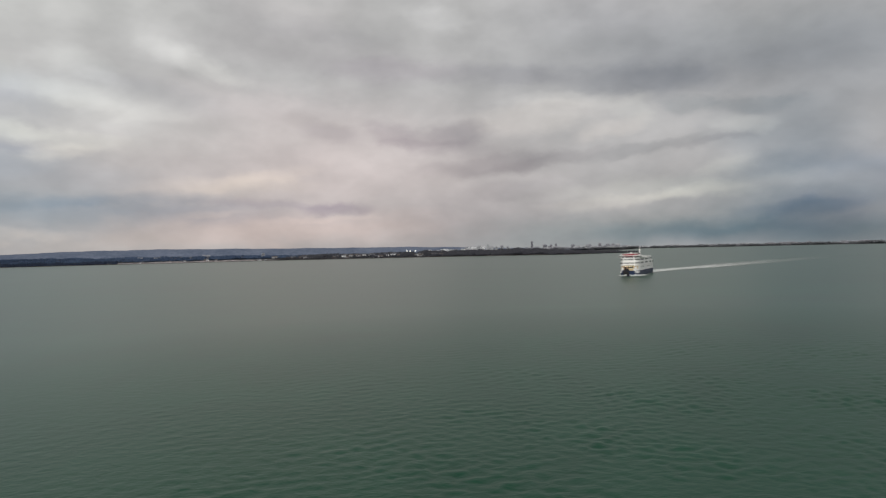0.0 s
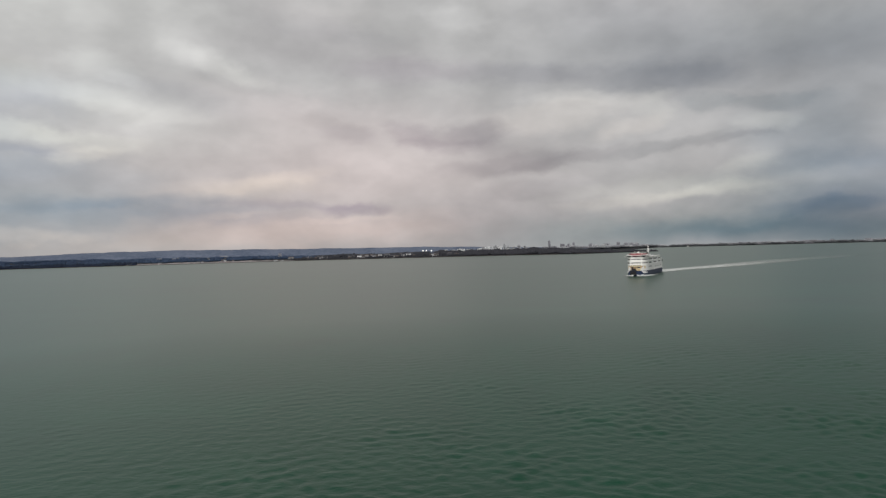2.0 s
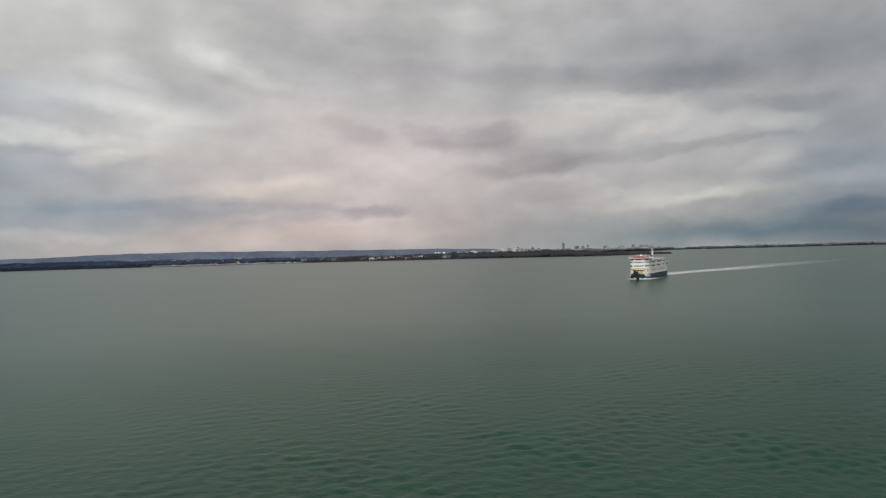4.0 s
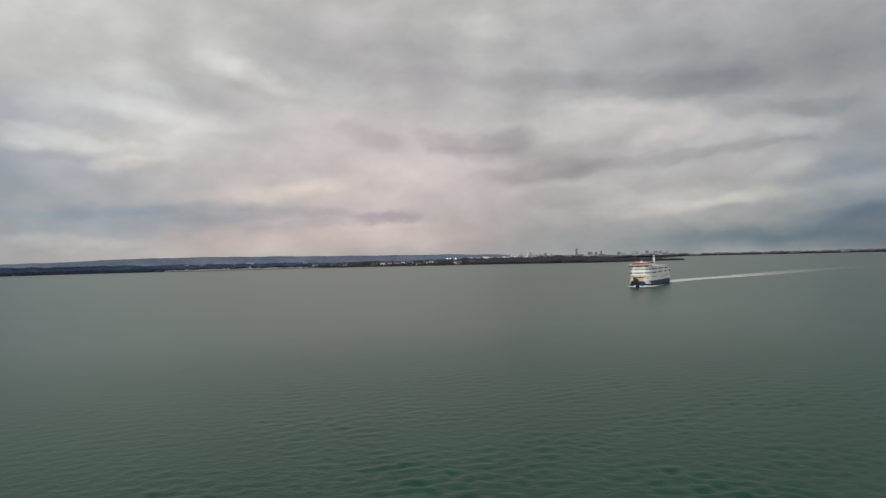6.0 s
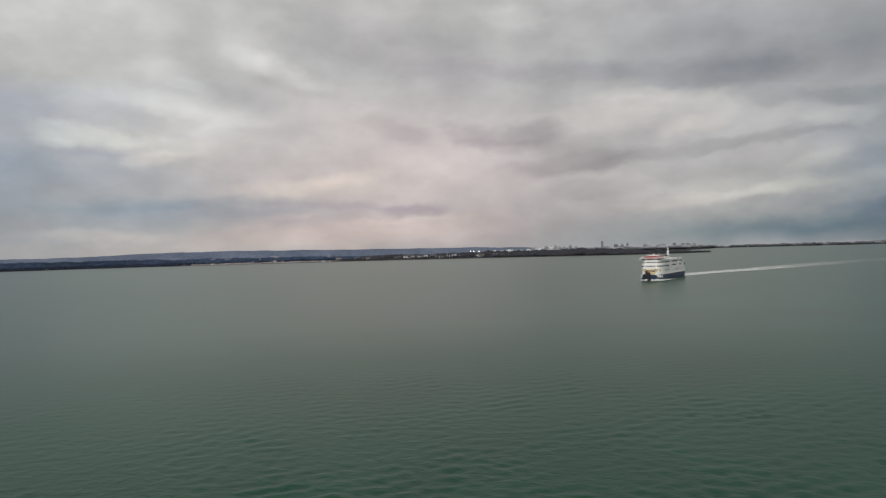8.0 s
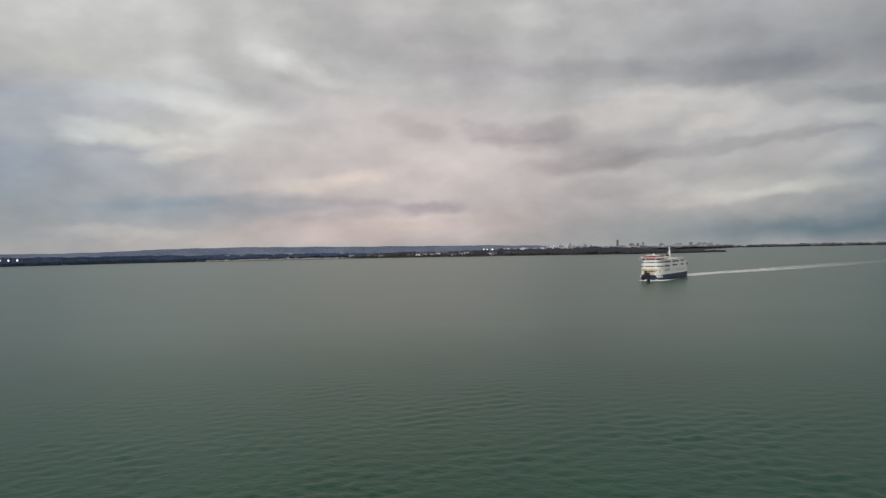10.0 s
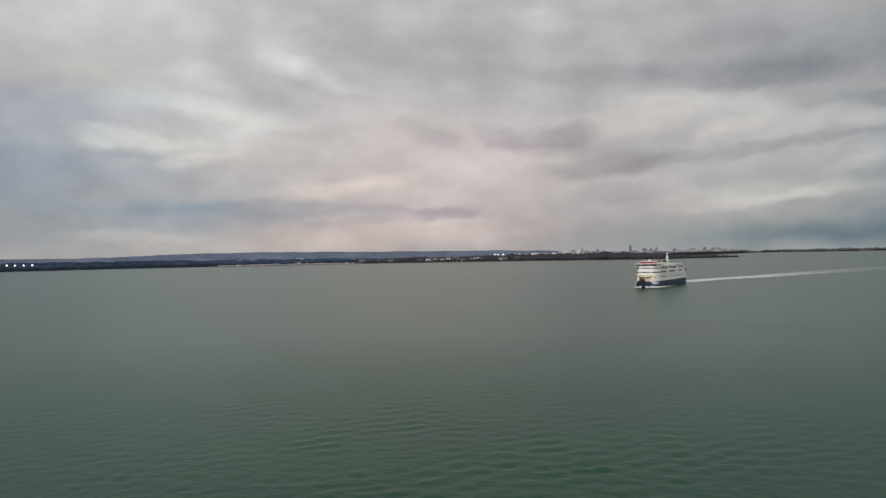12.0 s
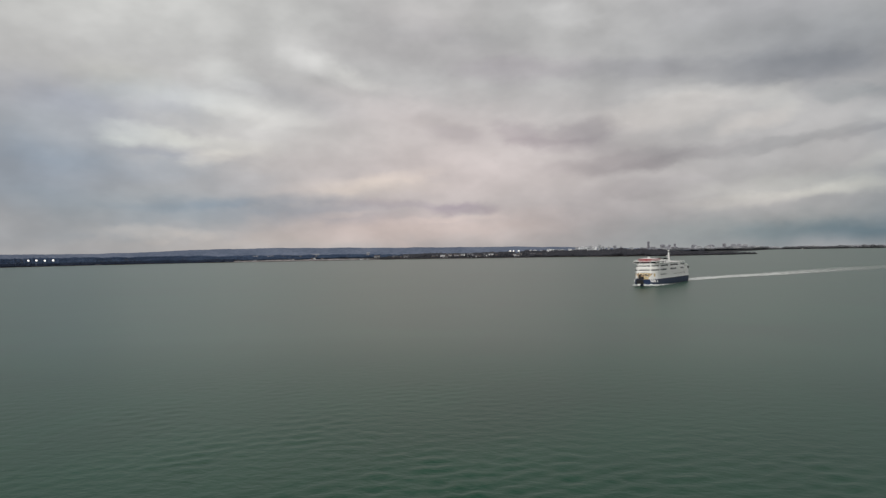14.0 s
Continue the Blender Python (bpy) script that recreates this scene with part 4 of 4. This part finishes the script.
# ---- seaside houses and the town ----


def house(x, y, turn, w, d, eaves, ridge, wall, roof, label, base=None, group="seaside houses"):
    """A gabled house: walls with door and windows, roof with overhang, chimney."""
    az, dist = math.degrees(math.atan2(x, y)), math.hypot(x, y)
    z = near_height(az, dist) - 0.4 if base is None else base
    e = root("house", x, y, z, turn, label, "house", group)
    bm = bmesh.new()
    hw, hd = w / 2, d / 2
    low = [bm.verts.new(p) for p in ((-hw, -hd, 0), (hw, -hd, 0), (hw, hd, 0), (-hw, hd, 0))]
    top = [bm.verts.new(p) for p in ((-hw, -hd, eaves), (hw, -hd, eaves), (hw, hd, eaves), (-hw, hd, eaves))]
    gab = [bm.verts.new((-hw, 0, ridge - 0.3)), bm.verts.new((hw, 0, ridge - 0.3))]
    for q in ((low[0], low[1], top[1], top[0]), (low[2], low[3], top[3], top[2]), (low[1], low[2], top[2], gab[1], top[1]), (low[3], low[0], top[0], gab[0], top[3])):
        bm.faces.new(q)
    walls = part("wall", bm, wall, e)
    bm = bmesh.new()
    o, t_ = 0.6, 0.35
    prof = [(-hd - o, eaves - 0.3), (0, ridge), (hd + o, eaves - 0.3), (hd + o, eaves - 0.3 + t_), (0, ridge + t_), (-hd - o, eaves - 0.3 + t_)]
    a = [bm.verts.new((-hw - o, py, pz)) for py, pz in prof]
    b = [bm.verts.new((hw + o, py, pz)) for py, pz in prof]
    for i in range(6):
        bm.faces.new((a[i], a[(i + 1) % 6], b[(i + 1) % 6], b[i]))
    for q in (a, b):
        bm.faces.new((q[0], q[1], q[4], q[5])), bm.faces.new((q[1], q[2], q[3], q[4]))
    bmesh.ops.recalc_face_normals(bm, faces=bm.faces)
    part("roof", bm, roof, e)
    part("chimney", block(bmesh.new(), hw * 0.45, hw * 0.45 + 0.9, -0.5, 0.5, ridge - 0.8, ridge + 1.4), BRICK, e)
    part("door", block(bmesh.new(), hw * 0.05 - 0.5, hw * 0.05 + 0.5, -hd - 0.08, -hd + 0.05, 0.3, 2.4), SLATE, walls, "dark front door")
    n = max(2, int(w / 4))
    for k in range(n):
        xx = -hw + w * (k + 0.5) / n
        for zz in ((1.0, 2.3), (3.7, 4.9)) if eaves > 5 else ((1.0, 2.3),):
            part("window", block(bmesh.new(), xx - 0.7, xx + 0.7, -hd - 0.06, -hd + 0.05, *zz), DARK_GLASS, walls)
    return e


def tower_block(x, y, w, d, top, mat_, label, turn=0.0, base=4.0, plant=True):
    """A high building with its storeys as shallow bands, a parapet and plant on the roof."""
    e = root("tower_block", x, y, base, turn, label, "building", "town buildings")
    hh = top - base
    body = part("wall", block(bmesh.new(), -w / 2, w / 2, -d / 2, d / 2, 0, hh, 0.2), mat_, e)
    storeys = max(2, int(hh / 3.2))
    pane = 0.7 if mat_ == PLASTER_WHITE else 1.2
    for k in range(storeys):
        zz = 1.1 + k * (hh - 1.5) / storeys
        part("window_band", block(bmesh.new(), -w * 0.44, w * 0.44, -d / 2 - 0.12, -d / 2 + 0.1, zz, zz + pane), DARK_GLASS, body)
    part("parapet", block(bmesh.new(), -w / 2 - 0.2, w / 2 + 0.2, -d / 2 - 0.2, d / 2 + 0.2, hh - 0.6, hh + 0.5), mat_, e)
    if plant:
        part("roof_plant", block(bmesh.new(), -w * 0.2, w * 0.22, -d * 0.25, d * 0.25, hh + 0.5, hh + 3.0, 0.2), DARK_CLADDING, e)
    return e


def hall(x, y, w, d, hh, mat_, label, turn=0.0, base=6.0):
    """A long low shed with a shallow roof."""
    e = root("shed", x, y, base, turn, label, "building", "sheds and halls")
    part("wall", block(bmesh.new(), -w / 2, w / 2, -d / 2, d / 2, 0, hh, 0.1), mat_, e)
    bm = bmesh.new()
    prof = [(-d / 2 - 0.5, hh), (0, hh + d * 0.10), (d / 2 + 0.5, hh), (0, hh + d * 0.10 + 0.4)]
    a = [bm.verts.new((-w / 2 - 0.5, p, q)) for p, q in prof]
    b = [bm.verts.new((w / 2 + 0.5, p, q)) for p, q in prof]
    for i in range(4):
        bm.faces.new((a[i], a[(i + 1) % 4], b[(i + 1) % 4], b[i]))
    bm.faces.new(a), bm.faces.new(b)
    bmesh.ops.recalc_face_normals(bm, faces=bm.faces)
    part("roof", bm, mat_, e)
    for k in range(3):
        part("door", block(bmesh.new(), -w * 0.35 + k * w * 0.3, -w * 0.25 + k * w * 0.3, -d / 2 - 0.08, -d / 2 + 0.1, 0, hh * 0.7), SLATE, e)
    return e


def floodlight(x, y, high, base, size, label):
    """A lighting mast with a round head turned to the water."""
    e = root("floodlight", x, y, base, -math.degrees(math.atan2(x - 60, y - 50)), label, "lamp", "floodlights")
    part("pole", tube(bmesh.new(), 0, 0, 0, high, 0.3, 0.16, 8), SLATE, e)
    bm = bmesh.new()
    bmesh.ops.create_cone(bm, cap_ends=True, segments=16, radius1=size * 0.35, radius2=size * 0.55, depth=1.0, matrix=pose(0, 0.2, high, 90, 0, 0))
    head = part("lamp_housing", bm, STEEL, e)
    bm = bmesh.new()
    bmesh.ops.create_uvsphere(bm, u_segments=14, v_segments=8, radius=size * 0.5, matrix=pose(0, -0.6, high) @ Matrix.Diagonal((1, 0.45, 1, 1)))
    part("lamp", bm, FLOOD, head, "bright white lit lamp", smooth=True)
    return e


# shore houses, from the far west to the headland
WHITE_H = "white plastered house with a slate roof by the shore"
CREAM_H = "cream plastered house with a tiled roof by the shore"
BRICK_H = "red brick house with a tiled roof near the shore"


def villa(az, inland, w, d, eaves, ridge, wall, roof, label, turn=0.0):
    house(*polar(az, along(NEAR_SHORE, az) + inland), -az + turn, w, d, eaves, ridge, wall, roof, label)


def shed(az, inland, w, d, hh, mat_, label, base=None):
    dist = along(NEAR_SHORE, az) + inland
    hall(*polar(az, dist), w, d, hh, mat_, label, -az, near_height(az, dist) - 0.4 if base is None else base)


villa(-23.9, 45, 18, 10, 6.0, 9.5, PLASTER_WHITE, SLATE, WHITE_H)
shed(-26.0, 40, 30, 10, 3, PLASTER_CREAM, "low cream boathouse at the edge of the wood")
shed(-24.9, 42, 40, 10, 2.6, PLASTER_CREAM, "long low cream chalets on the shore")
shed(-24.0, 300, 26, 12, 9, CONCRETE, "long pale shed among dark trees")
shed(-22.9, 300, 16, 10, 9, CONCRETE, "small pale shed among dark trees")
villa(-21.1, 50, 15, 9, 5.6, 9, PLASTER_WHITE, SLATE, WHITE_H)
villa(-20.8, 44, 12, 9, 6.8, 10.6, PLASTER_WHITE, SLATE, "tall white plastered house with a slate roof by the shore")
shed(-19.2, 420, 40, 16, 14, CONCRETE, "long pale roofed hall on rising ground")
villa(-15.12, 26, 20, 10, 4.8, 8.4, PLASTER_WHITE, SLATE, "long low white house with a slate roof on the beach")
villa(-14.62, 26, 12, 9, 4.4, 7.6, PLASTER_WHITE, SLATE, "small white house with a slate roof on the beach")
tower_block(*polar(-14.8, 3600), 16, 12, 36, CONCRETE, "grey high building standing above the trees", 15, 12)
villa(-13.9, 120, 26, 11, 8, 12, PLASTER_CREAM, TILE, "wide cream villa with a tiled roof among trees")
shed(-11.1, 90, 56, 14, 5, PLASTER_CREAM, "long cream seafront terrace with a low roof")
villa(-8.3, 95, 20, 11, 9, 13.5, PLASTER_WHITE, SLATE, "large white villa with a slate roof by the shore")
villa(-7.7, 110, 17, 10, 9, 13, PLASTER_CREAM, TILE, CREAM_H)
villa(-7.1, 90, 22, 10, 6.5, 10.5, PLASTER_WHITE, SLATE, WHITE_H)
villa(-6.6, 120, 18, 10, 8.5, 12.5, PLASTER_WHITE, SLATE, WHITE_H)
villa(-6.0, 130, 26, 10, 8, 12, PLASTER_WHITE, SLATE, "wide white seafront house with a slate roof")
villa(-5.6, 70, 28, 10, 5.5, 9, PLASTER_WHITE, SLATE, "wide white seafront house with a slate roof")
villa(-5.2, 75, 18, 10, 5.5, 9, PLASTER_CREAM, TILE, CREAM_H)
villa(-4.2, 130, 22, 11, 9, 13.5, PLASTER_WHITE, SLATE, WHITE_H)
villa(-2.1, 90, 20, 10, 7, 11, PLASTER_WHITE, SLATE, WHITE_H)
villa(-0.7, 80, 22, 10, 7.5, 11.5, PLASTER_WHITE, SLATE, WHITE_H)
villa(-0.2, 70, 20, 10, 6, 9.6, PLASTER_CREAM, TILE, CREAM_H)
shed(0.4, 80, 34, 12, 5, PLASTER_CREAM, "cream seafront hall with a low roof")
shed(-35.5, 30, 30, 10, 3, PLASTER_CREAM, "low cream boathouse on the western shore")
rng_t = random.Random(12)
for k in range(60):
    az_ = rng_t.uniform(-13, 0.5) if k % 4 else rng_t.uniform(-25, -13)
    wall_, roof_, lab_ = rng_t.choice(((PLASTER_WHITE, SLATE, WHITE_H), (PLASTER_CREAM, TILE, CREAM_H), (BRICK, TILE, BRICK_H), (BRICK, SLATE, BRICK_H)))
    villa(az_, rng_t.uniform(60, 330), rng_t.uniform(7, 13), rng_t.uniform(7, 10), rng_t.uniform(4.5, 6.5), rng_t.uniform(8, 10.5), wall_, roof_, lab_, rng_t.uniform(-25, 25))

# white halls behind the headland wood
WHITE_HALL = "bright white flat-roofed building behind the headland wood"
for az_, w_, top_, mt_ in ((-0.08, 12, 30, PLASTER_WHITE), (0.14, 18, 31.5, PLASTER_WHITE), (0.38, 11, 29.5, PLASTER_WHITE), (0.66, 15, 28.5, PALE_CONCRETE), (-1.1, 17, 29, PLASTER_WHITE), (-1.45, 11, 29.5, PLASTER_WHITE), (-0.5, 22, 27.5, PALE_CONCRETE), (1.0, 30, 28, PALE_CONCRETE), (1.7, 20, 30, PLASTER_WHITE), (2.2, 34, 27, CONCRETE), (2.9, 26, 29, PALE_CONCRETE)):
    d_ = 3700
    b_ = near_height(az_, d_) - 0.5
    x_, y_ = polar(az_, d_)
    tower_block(x_, y_, w_, 16, top_, mt_, WHITE_HALL if mt_ == PLASTER_WHITE else "pale concrete building behind the headland wood", -az_, b_, False)

# town skyline
for x_, w_, top_, mt_ in ((150, 16, 37, PALE_CONCRETE), (168, 12, 40, PLASTER_WHITE), (207, 13, 40, PLASTER_WHITE), (244, 12, 46, PLASTER_WHITE), (312, 20, 39, PALE_CONCRETE), (345, 15, 37, PALE_CONCRETE), (188, 18, 42.7, PLASTER_WHITE), (229, 24, 44.5, PALE_CONCRETE), (259, 27, 41, PLASTER_WHITE), (288, 17, 52, PALE_CONCRETE), (381, 19, 44, CONCRETE), (418, 13, 37.5, CONCRETE)):
    tower_block(x_, 4400, w_, 16, top_, mt_, "pale concrete block of flats on the town skyline")
tower_block(609, 4656, 15.5, 15, 67, DARK_CLADDING, "tall dark slender office tower above the town", -7)
tower_block(696, 4645, 30, 15, 43.5, DARK_CLADDING, "wide dark block of flats in the town", -8)
tower_block(737, 4640, 17, 15, 42.5, DARK_CLADDING, "dark block of flats in the town", -9)
tower_block(769, 4635, 13.5, 14, 48.5, DARK_CLADDING, "dark slim tower of flats in the town", -9)
tower_block(881, 4618, 29, 16, 38, CONCRETE, "grey block of flats far in the town", -10)
tower_block(983, 4599, 42, 16, 36, CONCRETE, "wide grey block of flats far in the town", -12)
tower_block(1057, 4584, 21, 15, 41.5, DARK_CLADDING, "dark tower of flats near the water", -13)
tower_block(1108, 4573, 28, 16, 37, CONCRETE, "grey block of flats near the water", -13)
tower_block(1140, 4566, 26, 16, 36, CONCRETE, "grey block of flats near the water", -14)
tower_block(1172, 4558, 26, 16, 35, PALE_CONCRETE, "pale block of flats near the water", -14)
for k in range(150):
    az_ = rng_t.uniform(1.5, 15.5)
    d_ = along(FAR_SHORE, az_) + rng_t.uniform(60, 170)
    hh_ = rng_t.uniform(9, 19) if k % 5 else rng_t.uniform(19, 27)
    x_, y_ = polar(az_, d_)
    tower_block(x_, y_, rng_t.uniform(18, 46), 14, 5 + hh_, rng_t.choice((CONCRETE, CONCRETE, DARK_CLADDING, PALE_CONCRETE)), "low grey town building behind the headland", -az_, 4, False)
for k in range(90):
    az_ = rng_t.uniform(16, 46)
    d_ = along(FAR_SHORE, az_) + rng_t.uniform(90, 200)
    x_, y_ = polar(az_, d_)
    tower_block(x_, y_, rng_t.uniform(14, 44), 12, 4.5 + rng_t.uniform(6, 15), rng_t.choice((CONCRETE, CONCRETE, DARK_CLADDING, PALE_CONCRETE)), "low pale building on the far shore", -az_, 4, False)

# lights that are lit
for az_, z_ in ((-40.05, 34.2), (-39.55, 33.3), (-39.03, 32.4), (-38.5, 32.6)):
    d_ = along(NEAR_SHORE, az_) + 26
    b_ = near_height(az_, d_)
    floodlight(*polar(az_, d_), z_ - b_, b_, 9.5, "lit floodlight on a tall mast among dark trees")
for az_, z_ in ((-3.03, 27.2), (-2.76, 26.4), (-2.33, 27.0)):
    d_ = 3500
    b_ = near_height(az_, d_)
    floodlight(*polar(az_, d_), z_ - b_, b_, 6.5, "lit floodlight on a mast behind the houses")


def motor_boat(x, y, turn):
    e = root("motor_boat", x, y, 0, turn, "small white motor boat far off on the water", "boat")
    bm = bmesh.new()
    prism(bm, [(-5, -1.7), (2.5, -1.7), (5.5, 0), (2.5, 1.7), (-5, 1.7)], -0.4, 1.4, -0.06)
    part("hull", bm, WHITE_PAINT, e)
    cab = part("cabin", block(bmesh.new(), -2.5, 1.8, -1.3, 1.3, 1.4, 3.4, 0.25), WHITE_PAINT, e)
    part("window", block(bmesh.new(), 1.75, 1.9, -1.0, 1.0, 2.3, 3.0, 0.03), DARK_GLASS, cab)
    part("sail", prism(bmesh.new(), [(-2.5, -0.1), (1.5, -0.1), (1.5, 0.1), (-2.5, 0.1)], 3.4, 7.5, 0.7), WHITE_PAINT, e)
    return e


motor_boat(1400, 4232, 200)
